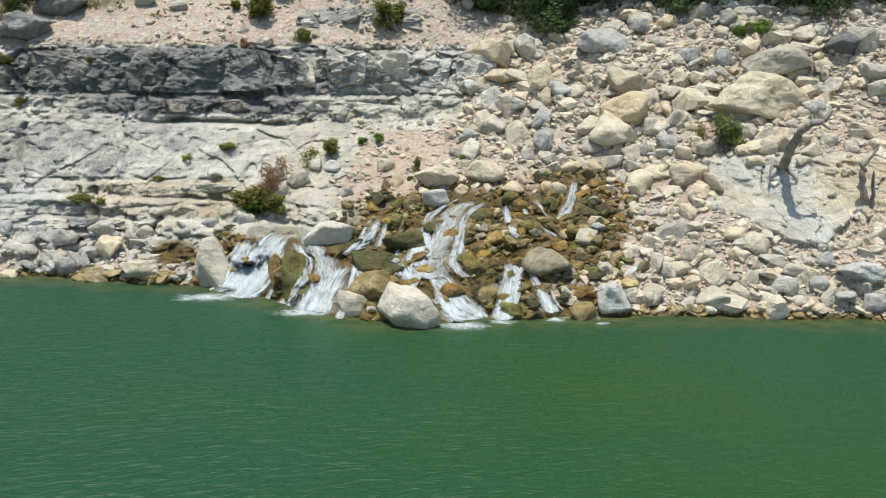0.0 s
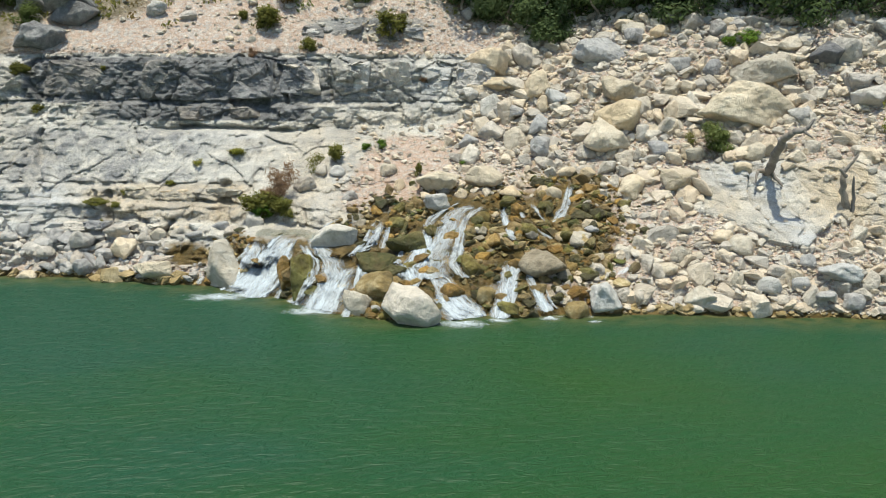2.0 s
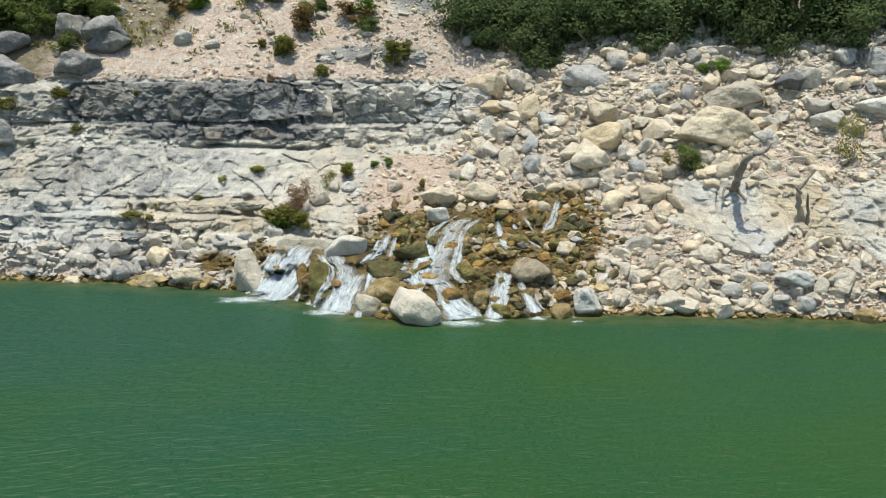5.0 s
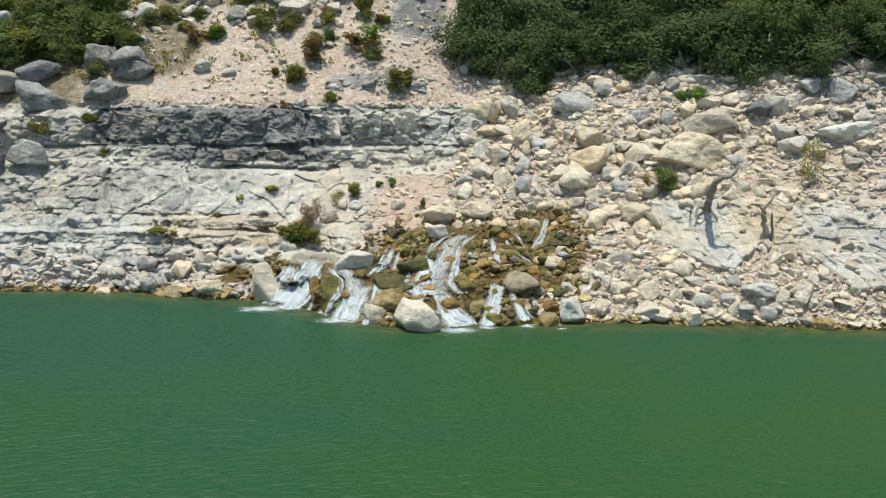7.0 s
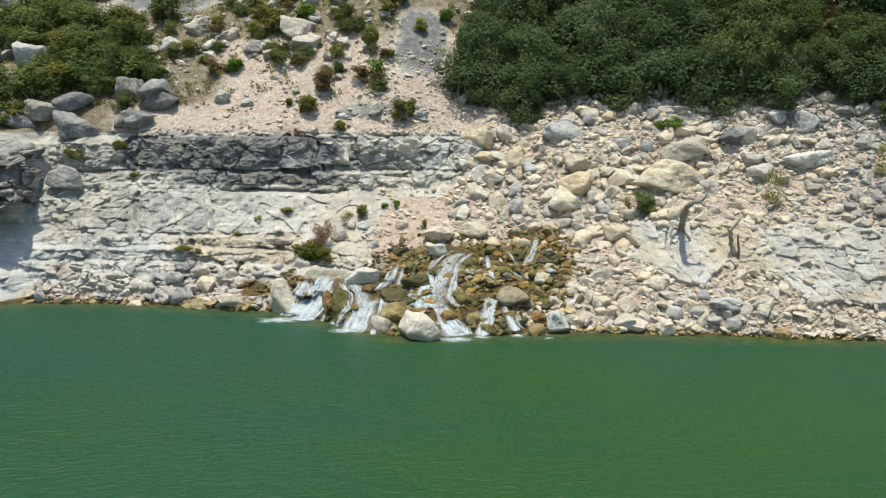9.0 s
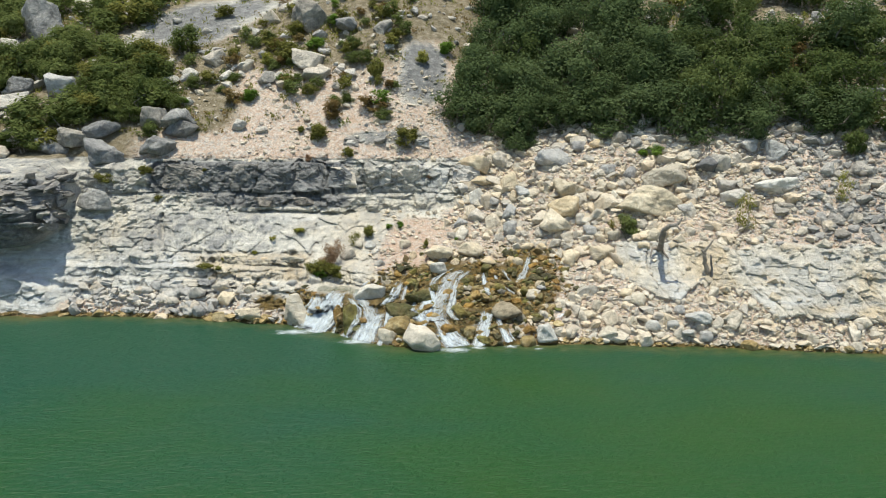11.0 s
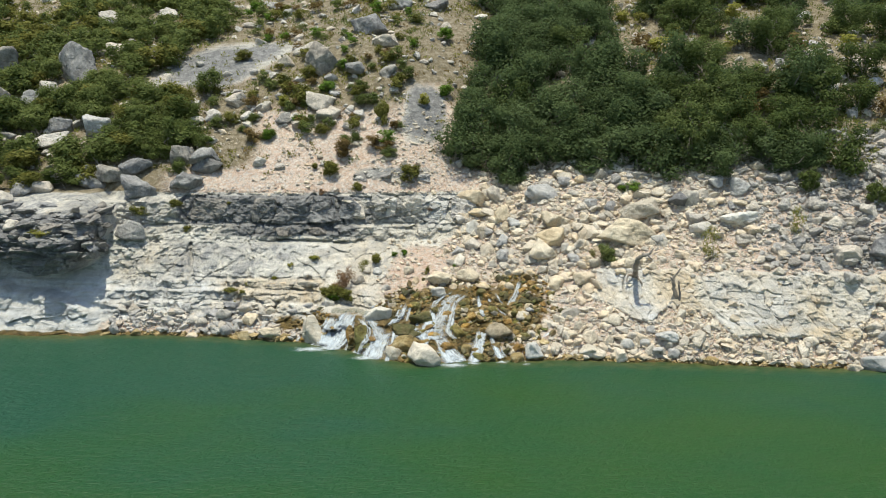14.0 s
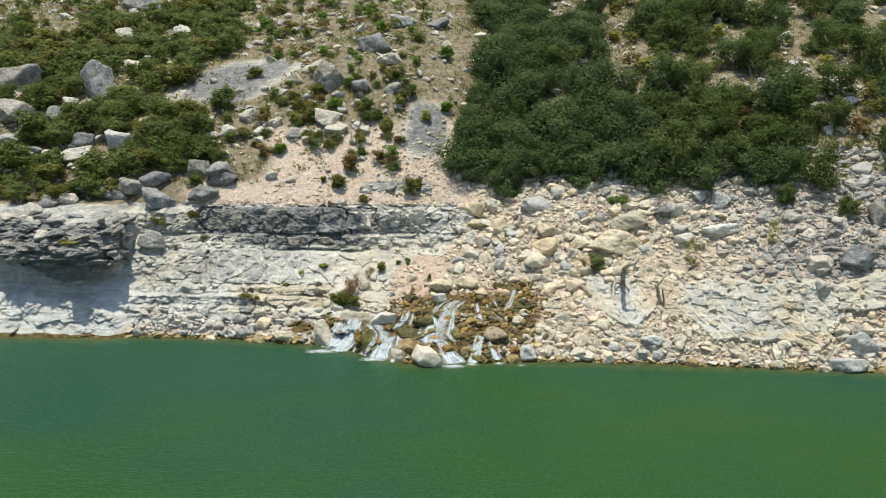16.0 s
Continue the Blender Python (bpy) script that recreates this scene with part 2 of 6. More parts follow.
RUBBLE_STONE = rock_material("loose_limestone", (0.466, 0.408, 0.329), (0.631, 0.572, 0.477), (0.742, 0.694, 0.609), stain_amount=0.15)
RUBBLE_DARK = rock_material("dark_grey_rubble", (0.235, 0.224, 0.213), (0.386, 0.375, 0.353), (0.582, 0.56, 0.521), per="island", stain_amount=0.35)
RUBBLE_GREY = rock_material("grey_rubble", (0.349, 0.332, 0.311), (0.53, 0.508, 0.474), (0.677, 0.654, 0.61), per="island", stain_amount=0.3)
WET_TINTS = ((0.0, (0.2, 0.24, 0.2)), (0.18, (0.45, 0.5, 0.42)), (0.3, (0.5, 0.68, 0.28)), (0.42, (0.9, 0.86, 0.76)), (0.55, (0.75, 0.55, 0.28)), (0.66, (1.5, 1.15, 0.55)), (0.76, (0.6, 0.58, 0.55)), (0.87, (1.3, 1.2, 1.1)), (1.0, (2.1, 2.2, 2.5)))
SHORE = rock_material("stained_shore_stone", (0.19, 0.14, 0.06), (0.40, 0.31, 0.155), (0.55, 0.46, 0.29), 0.5, per="island", stain=(0.07, 0.06, 0.02), stain_amount=0.5)
RUBBLE_WET = rock_material("wet_rubble", (0.075, 0.055, 0.02), (0.235, 0.175, 0.075), (0.43, 0.36, 0.21), 0.4, per="island", stain=(0.045, 0.055, 0.012), stain_amount=0.7, spec=0.5, tints=WET_TINTS)



def ground_material():
    """Bedrock, scree and soil, by the masks kept on the sheet: R dark patina, G gravel, B wet."""
    m, n, l, bsdf = material("hillside_ground")
    pos = n.new("ShaderNodeNewGeometry").outputs["Position"]
    at = n.new("ShaderNodeAttribute")
    at.attribute_name = "cover"
    sep = n.new("ShaderNodeSeparateColor")
    l.new(at.outputs["Color"], sep.inputs[0])
    big = noise_node(n, l, pos, 0.5, 8)
    mid = noise_node(n, l, pos, 3.2, 9, 0.65)
    fine = noise_node(n, l, pos, 26.0, 5)
    lay = noise_node(n, l, stretched(n, l, pos, 0.35, 0.35, 3.0), 2.2, 8, 0.65, 0.4)
    tn = n.new("ShaderNodeAttribute")
    tn.attribute_name = "tones"
    tsep = n.new("ShaderNodeSeparateColor")
    l.new(tn.outputs["Color"], tsep.inputs[0])
    f = math_node(n, l, "ADD", math_node(n, l, "MULTIPLY", lay, 0.4), math_node(n, l, "MULTIPLY", mid, 0.6))
    stone = ramp_node(n, l, f, ((0.3, (0.30, 0.29, 0.265)), (0.41, (0.52, 0.505, 0.46)), (0.53, (0.645, 0.62, 0.555)), (0.68, (0.74, 0.70, 0.62))))
    warm = math_node(n, l, "MULTIPLY", math_node(n, l, "MAXIMUM", ramp_node(n, l, big, ((0.45, 0.0), (0.66, 0.5))), tsep.outputs[2]), ramp_node(n, l, mid, ((0.3, 0.25), (0.55, 0.9))))
    stone = mix_node(n, l, warm, stone, ramp_node(n, l, mid, ((0.36, (0.36, 0.25, 0.13)), (0.5, (0.56, 0.44, 0.28)), (0.62, (0.64, 0.54, 0.39)))))
    # pale bluish rock; under the outcrop it also stands for sky and bounce light
    bloom_skylight = math_node(n, l, "MULTIPLY", tn.outputs["Alpha"], ramp_node(n, l, lay, ((0.36, 0.1), (0.56, 0.85))))
    stone = mix_node(n, l, bloom_skylight, stone, (0.62, 0.64, 0.655))
    stone = mix_node(n, l, 1.0, stone, ramp_node(n, l, tsep.outputs[0], ((0.1, 0.70), (0.45, 0.98), (0.9, 1.14))), "MULTIPLY")
    drip = noise_node(n, l, stretched(n, l, pos, 1.5, 1.5, 0.2), 1.0, 9, 0.75, 0.5)
    blotch = noise_node(n, l, pos, 1.6, 9, 0.72)
    dmask = math_node(n, l, "MULTIPLY", math_node(n, l, "MAXIMUM", ramp_node(n, l, drip, ((0.42, 0.0), (0.6, 0.85))), ramp_node(n, l, blotch, ((0.5, 0.0), (0.66, 0.7)))), math_node(n, l, "ADD", tsep.outputs[1], 0.16))
    stone = mix_node(n, l, dmask, stone, (0.23, 0.235, 0.24))
    patina = ramp_node(n, l, mid, ((0.3, (0.11, 0.11, 0.112)), (0.52, (0.205, 0.205, 0.203)), (0.75, (0.36, 0.355, 0.345))))
    edge = math_node(n, l, "ADD", sep.outputs[0], math_node(n, l, "MULTIPLY", math_node(n, l, "SUBTRACT", lay, 0.5), 0.9))
    stone = mix_node(n, l, ramp_node(n, l, edge, ((0.2, 0.0), (0.62, 1.0))), stone, patina)
    # small stones of the gravel
    cell = n.new("ShaderNodeTexVoronoi")
    cell.inputs["Scale"].default_value = 11.0
    l.new(pos, cell.inputs["Vector"])
    gcol = ramp_node(n, l, math_node(n, l, "ADD", math_node(n, l, "MULTIPLY", mid, 0.7), math_node(n, l, "MULTIPLY", fine, 0.3)), ((0.33, (0.36, 0.25, 0.19)), (0.5, (0.53, 0.405, 0.32)), (0.66, (0.63, 0.53, 0.44))))
    speck = n.new("ShaderNodeSeparateColor")
    l.new(cell.outputs["Color"], speck.inputs[0])
    gcol = mix_node(n, l, ramp_node(n, l, speck.outputs[0], ((0.55, 0.0), (0.62, 0.7))), gcol, ramp_node(n, l, speck.outputs[1], ((0.0, (0.40, 0.38, 0.36)), (1.0, (0.68, 0.64, 0.58)))))
    sand = n.new("ShaderNodeAttribute")
    sand.attribute_name = "sand"
    gcol = mix_node(n, l, math_node(n, l, "MULTIPLY", sand.outputs["Fac"], ramp_node(n, l, mid, ((0.36, 0.85), (0.58, 0.1)))), gcol, (0.53, 0.37, 0.275))
    litter = math_node(n, l, "ADD", math_node(n, l, "MULTIPLY", at.outputs["Alpha"], 1.0), math_node(n, l, "MULTIPLY", math_node(n, l, "SUBTRACT", big, 0.5), 0.9))
    gcol = mix_node(n, l, ramp_node(n, l, litter, ((0.15, 0.0), (0.6, 0.95))), gcol, ramp_node(n, l, mid, ((0.32, (0.10, 0.085, 0.045)), (0.5, (0.20, 0.165, 0.10)), (0.7, (0.34, 0.30, 0.23)))))
    gedge = math_node(n, l, "ADD", sep.outputs[1], math_node(n, l, "MULTIPLY", math_node(n, l, "SUBTRACT", mid, 0.5), 0.8))
    gmask = ramp_node(n, l, gedge, ((0.35, 0.0), (0.6, 1.0)))
    col = mix_node(n, l, gmask, stone, gcol)
    wcol = ramp_node(n, l, mid, ((0.3, (0.03, 0.035, 0.010)), (0.5, (0.13, 0.085, 0.022)), (0.68, (0.28, 0.20, 0.08))))
    wedge = math_node(n, l, "ADD", sep.outputs[2], math_node(n, l, "MULTIPLY", math_node(n, l, "SUBTRACT", mid, 0.5), 0.7))
    wmask = ramp_node(n, l, wedge, ((0.35, 0.0), (0.6, 1.0)))
    col = mix_node(n, l, wmask, col, wcol)
    col = mix_node(n, l, 1.0, col, ramp_node(n, l, fine, ((0.3, 0.66), (0.5, 1.0), (0.7, 1.16))), "MULTIPLY")
    l.new(col, bsdf.inputs["Base Color"])
    l.new(math_node(n, l, "SUBTRACT", 0.9, math_node(n, l, "MULTIPLY", wmask, 0.5)), bsdf.inputs["Roughness"])
    h = math_node(n, l, "ADD", math_node(n, l, "ADD", math_node(n, l, "MULTIPLY", mid, math_node(n, l, "ADD", math_node(n, l, "MULTIPLY", gmask, 0.5), 0.5)), math_node(n, l, "MULTIPLY", lay, math_node(n, l, "MULTIPLY", math_node(n, l, "SUBTRACT", 1.0, gmask), 0.3))), math_node(n, l, "ADD", math_node(n, l, "MULTIPLY", fine, 0.4), math_node(n, l, "MULTIPLY", lay, 0.15)))
    bump_node(n, l, bsdf, h, 1.0, 0.2)
    return m


def leaf_material(name, shade, mid, light):
    m, n, l, bsdf = material(name)
    rnd = n.new("ShaderNodeNewGeometry")
    pos = rnd.outputs["Position"]
    f = math_node(n, l, "ADD", math_node(n, l, "MULTIPLY", rnd.outputs["Random Per Island"], 0.22), math_node(n, l, "MULTIPLY", noise_node(n, l, pos, 0.8, 3), 0.78))
    f = math_node(n, l, "ADD", f, math_node(n, l, "MULTIPLY", math_node(n, l, "SUBTRACT", n.new("ShaderNodeObjectInfo").outputs["Random"], 0.5), 0.3))
    col = ramp_node(n, l, f, ((0.15, shade), (0.5, mid), (0.85, light)))
    l.new(col, bsdf.inputs["Base Color"])
    bsdf.inputs["Roughness"].default_value, bsdf.inputs["Specular IOR Level"].default_value = 0.7, 0.1
    tr = n.new("ShaderNodeBsdfTranslucent")
    l.new(col, tr.inputs[0])
    mx = n.new("ShaderNodeMixShader")
    mx.inputs[0].default_value = 0.5
    l.new(bsdf.outputs[0], mx.inputs[1])
    l.new(tr.outputs[0], mx.inputs[2])
    l.new(mx.outputs[0], n["Material Output"].inputs[0])
    return m


LEAF = {
    "tree": leaf_material("dark_evergreen_leaves", (0.062, 0.092, 0.037), (0.102, 0.145, 0.058), (0.152, 0.195, 0.09)),
    "dark": leaf_material("green_leaves", (0.08, 0.11, 0.034), (0.135, 0.17, 0.052), (0.215, 0.25, 0.09)),
    "edge": leaf_material("olive_green_tree_leaves", (0.062, 0.09, 0.028), (0.10, 0.135, 0.042), (0.16, 0.195, 0.07)),
    "bright": leaf_material("fresh_green_leaves", (0.07, 0.13, 0.02), (0.13, 0.22, 0.035), (0.22, 0.32, 0.07)),
    "olive": leaf_material("olive_leaves", (0.11, 0.115, 0.03), (0.19, 0.19, 0.05), (0.29, 0.28, 0.09)),
    "yellow": leaf_material("yellow_green_leaves", (0.16, 0.17, 0.03), (0.27, 0.27, 0.06), (0.40, 0.38, 0.12)),
    "rust": leaf_material("rusty_leaves", (0.13, 0.09, 0.035), (0.22, 0.155, 0.065), (0.30, 0.24, 0.10)),
    "dry": leaf_material("dry_brown_twigs", (0.17, 0.11, 0.07), (0.29, 0.19, 0.12), (0.40, 0.30, 0.19)),
}
BARK = rock_material("grey_bark", (0.17, 0.15, 0.125), (0.29, 0.26, 0.22), (0.42, 0.39, 0.35), stain_amount=0.1)
DEAD_WOOD = rock_material("bleached_dead_wood", (0.15, 0.135, 0.12), (0.25, 0.225, 0.20), (0.38, 0.35, 0.31), stain_amount=0.2, bump=0.02)


def lake_material():
    m, n, l, bsdf = material("green_lake_water")
    pos = n.new("ShaderNodeNewGeometry").outputs["Position"]
    tone = noise_node(n, l, stretched(n, l, pos, 0.06, 0.09, 1.0), 1.0, 3)
    sx = n.new("ShaderNodeSeparateXYZ")
    l.new(pos, sx.inputs[0])
    # teal left and far, green right and near: partly reflection, put into base colour
    tone = math_node(n, l, "ADD", tone, math_node(n, l, "MULTIPLY", math_node(n, l, "MINIMUM", math_node(n, l, "MAXIMUM", sx.outputs[0], -20.0), 20.0), 0.006))
    tone = math_node(n, l, "ADD", tone, math_node(n, l, "MULTIPLY", math_node(n, l, "MINIMUM", math_node(n, l, "MAXIMUM", math_node(n, l, "SUBTRACT", 12.0, sx.outputs[1]), -8.0), 10.0), 0.012))
    col = ramp_node(n, l, tone, ((0.34, (0.009, 0.055, 0.027)), (0.5, (0.012, 0.059, 0.016)), (0.66, (0.017, 0.062, 0.010))))
    shoal = n.new("ShaderNodeAttribute")
    shoal.attribute_name = "shoal"
    bottom = ramp_node(n, l, noise_node(n, l, pos, 2.2, 5, 0.6), ((0.36, (0.03, 0.05, 0.015)), (0.6, (0.12, 0.105, 0.035))))
    col = mix_node(n, l, ramp_node(n, l, math_node(n, l, "ADD", shoal.outputs["Fac"], math_node(n, l, "MULTIPLY", math_node(n, l, "SUBTRACT", noise_node(n, l, pos, 0.7, 4), 0.5), 0.5)), ((0.3, 0.0), (1.0, 0.75))), col, bottom)
    l.new(col, bsdf.inputs["Base Color"])
    bsdf.inputs["Roughness"].default_value, bsdf.inputs["IOR"].default_value = 0.45, 1.33
    turned = n.new("ShaderNodeMapping")
    turned.inputs["Rotation"].default_value = (0, 0, radians(-20))
    l.new(pos, turned.inputs["Vector"])
    r1 = noise_node(n, l, stretched(n, l, turned.outputs[0], 0.75, 1.5, 1.0), 3.9, 4, 0.55, 0.9)
    r2 = noise_node(n, l, stretched(n, l, pos, 1.0, 1.8, 1.0), 0.35, 3, 0.5, 0.3)
    h = math_node(n, l, "ADD", r1, math_node(n, l, "MULTIPLY", r2, 1.5))
    bump_node(n, l, bsdf, h, 0.68, 0.14)
    return m


def white_water_material(name, lo, hi, tint):
    """Broken falling water: white strands, with gaps between them along the flow."""
    m, n, l, bsdf = material(name)
    uv = n.new("ShaderNodeUVMap").outputs[0]
    s1 = noise_node(n, l, stretched(n, l, uv, 6.0, 2.8, 1.0), 1.0, 6, 0.75, 1.2)
    s2 = noise_node(n, l, stretched(n, l, uv, 26.0, 9.0, 1.0), 1.0, 4, 0.7, 0.8)
    at = n.new("ShaderNodeAttribute")
    at.attribute_name = "body"
    f = math_node(n, l, "ADD", math_node(n, l, "MULTIPLY", s1, 0.6), math_node(n, l, "MULTIPLY", s2, 0.4))
    f = math_node(n, l, "ADD", f, math_node(n, l, "MULTIPLY", math_node(n, l, "SUBTRACT", at.outputs["Fac"], 1.0), 0.4))
    alpha = ramp_node(n, l, f, ((lo, 0.0), (hi, 1.0)))
    l.new(ramp_node(n, l, s1, ((0.35, tuple(0.85 * c for c in tint)), (0.6, tint))), bsdf.inputs["Base Color"])
    bsdf.inputs["Roughness"].default_value, bsdf.inputs["Specular IOR Level"].default_value = 0.9, 0.1
    scatter_up = n.new("ShaderNodeCombineXYZ")
    for axis, v in zip(scatter_up.inputs, (0.0, -0.5, 0.866)):
        axis.default_value = v
    l.new(scatter_up.outputs[0], bsdf.inputs["Normal"])
    tr, mx, clear = n.new("ShaderNodeBsdfTranslucent"), n.new("ShaderNodeMixShader"), n.new("ShaderNodeMixShader")
    tr.inputs[0].default_value = (*tint, 1)
    mx.inputs[0].default_value = 0.25
    l.new(bsdf.outputs[0], mx.inputs[1])
    l.new(tr.outputs[0], mx.inputs[2])
    l.new(alpha, clear.inputs[0])
    l.new(n.new("ShaderNodeBsdfTransparent").outputs[0], clear.inputs[1])
    l.new(mx.outputs[0], clear.inputs[2])
    l.new(clear.outputs[0], n["Material Output"].inputs[0])
    return m


LAKE = lake_material()
FALL = white_water_material("falling_white_water", 0.35, 0.74, (0.68, 0.75, 0.81))
FOAM = white_water_material("foam", 0.3, 0.75, (0.64, 0.71, 0.75))


def pool_material():
    m, n, l, bsdf = material("shallow_clear_water")
    pos = n.new("ShaderNodeNewGeometry").outputs["Position"]
    l.new(ramp_node(n, l, noise_node(n, l, pos, 2.5, 4), ((0.35, (0.05, 0.10, 0.06)), (0.6, (0.12, 0.15, 0.09)))), bsdf.inputs["Base Color"])
    bsdf.inputs["Roughness"].default_value, bsdf.inputs["Alpha"].default_value = 0.08, 0.3
    bump_node(n, l, bsdf, noise_node(n, l, pos, 6.0, 3), 0.4, 0.05)
    return m


POOL = pool_material()


# ---- building helpers ----
def mesh_object(name, verts, faces, mat, parent=None, smooth=True, label=""):
    """One mesh object from arrays (all faces with the same number of corners)."""
    verts, faces = np.asarray(verts, np.float32), np.asarray(faces, np.int32)
    me = bpy.data.meshes.new(name)
    k = faces.shape[1]
    me.vertices.add(len(verts))
    me.vertices.foreach_set("co", verts.ravel())
    me.loops.add(faces.size)
    me.loops.foreach_set("vertex_index", faces.ravel())
    me.polygons.add(len(faces))
    me.polygons.foreach_set("loop_start", np.arange(0, faces.size, k, dtype=np.int32))
    me.polygons.foreach_set("use_smooth", np.full(len(faces), smooth))
    me.update(calc_edges=True)
    me.materials.append(mat)
    ob = new(name, me)
    ob.parent = parent
    if label:
        tagged(ob, label)
    return ob


def ball(subdiv):
    bm = bmesh.new()
    bmesh.ops.create_icosphere(bm, subdivisions=subdiv, radius=1.0)
    v = np.array([p.co for p in bm.verts])
    f = np.array([[p.index for p in t.verts] for t in bm.faces])
    bm.free()
    return v / np.linalg.norm(v, axis=1)[:, None], f


BALLS = {k: ball(k) for k in (1, 2, 3, 4, 5)}


def stone_shape(rng, subdiv, sharp, rough, k=13, cut=0.62, far=1.0):
    """Unit stone: a rounded block cut by random planes."""
    d, f = BALLS[subdiv]
    nrm = rng.normal(size=(k, 3))
    nrm /= np.linalg.norm(nrm, axis=1)[:, None]
    off = rng.uniform(cut, far, k)
    box = np.vstack([np.eye(3), -np.eye(3)]) + rng.normal(scale=0.12, size=(6, 3))
    nrm, off = np.vstack([nrm, box]), np.concatenate([off, rng.uniform(0.8, 1.0, 6)])
    dots = np.clip(d @ nrm.T / off, 0, None)
    r = (dots ** sharp).sum(1) ** (-1.0 / sharp)
    r = r / r.mean() * 0.92
    if rough:
        o = rng.uniform(0, 50, 3)
        r = r * (1 + rough * fbm(d[:, 0] * 2 + o[0], d[:, 1] * 2 + o[1], d[:, 2] * 2 + o[2], 5, 3))
    return d * r[:, None], f


def chip_shape(rng, bevelled):
    """Unit angular stone: the hull of a few random corners, its edges worn when it is large."""
    bm = bmesh.new()
    pts = rng.uniform(-1, 1, (11 if bevelled else 9, 3))
    pts = pts / np.abs(pts).max(1)[:, None] ** 0.75
    for q in pts:
        bm.verts.new(q)
    hull = bmesh.ops.convex_hull(bm, input=bm.verts)
    inner = list({g for g in hull["geom_interior"] + hull["geom_unused"] if isinstance(g, bmesh.types.BMVert)})
    bmesh.ops.delete(bm, geom=inner, context="VERTS")
    if bevelled:
        bmesh.ops.dissolve_limit(bm, angle_limit=0.2, verts=bm.verts, edges=bm.edges)
        bmesh.ops.bevel(bm, geom=bm.edges[:], offset=0.11, segments=1, affect="EDGES", clamp_overlap=True)
    bmesh.ops.triangulate(bm, faces=bm.faces)
    bm.verts.index_update()
    v = np.array([q.co for q in bm.verts])
    f = np.array([[q.index for q in t.verts] for t in bm.faces])
    bm.free()
    v = v - (v.max(0) + v.min(0)) / 2
    return v / np.abs(v).max(), f


def turn_matrix(rng_or_angles):
    return np.array(Euler(rng_or_angles).to_matrix())


# ---- the lake ----
lx = np.concatenate([[-1500, -400, -120], np.arange(-60, 60.1, 0.4), [120, 400, 1500]])
ly = np.concatenate([[-1500, -600, -200, -80, -40], np.arange(-20, 14, 2.0), np.arange(14, 30.1, 0.25), [60.0]])
LX, LY = np.meshgrid(lx, ly, indexing="ij")
lidx = np.arange(LX.size).reshape(LX.shape)
lake = mesh_object("water", np.stack([LX, LY, 0 * LX], -1).reshape(-1, 3), np.stack([lidx[:-1, :-1], lidx[1:, :-1], lidx[1:, 1:], lidx[:-1, 1:]], -1).reshape(-1, 4), LAKE)
tagged(lake, "calm green lake water with fine ripples", "lake", kind="structure")
shoal = np.exp(-np.clip(depth(np.clip(LX, -59, 59), 0 * LX) - LY, 0, 60) / 1.1)
shoal_attr = lake.data.attributes.new("shoal", "FLOAT", "POINT")
shoal_attr.data.foreach_set("value", shoal.astype(np.float32).ravel())

# ---- the hillside ----
def slab_rock(x, z):
    """Bare grey slabs on the hillside."""
    a = np.exp(-(((x + 14.5 - 1.2 * (z - 13.4)) / 3.4) ** 4 + ((z - 13.4) / 1.7) ** 4))
    b = np.exp(-(((x + 1.5) / 1.3) ** 4 + ((z - 10.5) / 1.9) ** 4))
    return np.maximum(a, b)


def wetness(x, z):
    a = np.exp(-(((x + 0.8 - 1.7 * np.clip(z - 0.9, 0, 2)) / 3.6) ** 4 + ((z - 1.0) / 1.42) ** 4))
    b = np.exp(-(((x - 3.2 - 0.3 * (z - 1.6)) / 1.7) ** 2 + ((z - 1.7) / 1.3) ** 2))
    c = np.exp(-(((x + 4.6) / 1.9) ** 4 + ((z - 0.6) / 0.75) ** 4))
    d = 0.8 * np.exp(-(((x + 7.6) / 1.0) ** 2 + ((z - 0.7) / 0.4) ** 2))
    return np.clip(np.maximum.reduce([a, 0.9 * b, c, d]), 0, 1)


def facets(x, z, sx, sz, seed):
    """Broken rock: flat facets of random tilt and offset, and a groove between them."""
    u, w = x / sx + 0.25 * vnoise(x * 0.9, z * 0.9, 0 * z, seed), z / sz + 0.25 * vnoise(x * 0.9, z * 0.9, 0 * z + 7, seed)
    iu, iw = np.floor(u), np.floor(w)
    best, second, val = np.full(u.shape, 9.0), np.full(u.shape, 9.0), np.zeros(u.shape)
    for a in (-1, 0, 1):
        for b in (-1, 0, 1):
            cu, cw = iu + a, iw + b
            du, dw = u - cu - hash3(cu, cw, cu * 0, seed), w - cw - hash3(cu, cw, cu * 0, seed + 1)
            d = np.hypot(du, dw)
            v = (hash3(cu, cw, cu * 0, seed + 2) - 0.5) + 1.1 * du * (hash3(cu, cw, cu * 0, seed + 3) - 0.5) + 1.1 * dw * (hash3(cu, cw, cu * 0, seed + 4) - 0.5)
            near = d < best
            second = np.where(near, best, np.minimum(second, d))
            val, best = np.where(near, v, val), np.where(near, d, best)
    return val - 0.28 * sstep(0.07, 0.0, second - best)


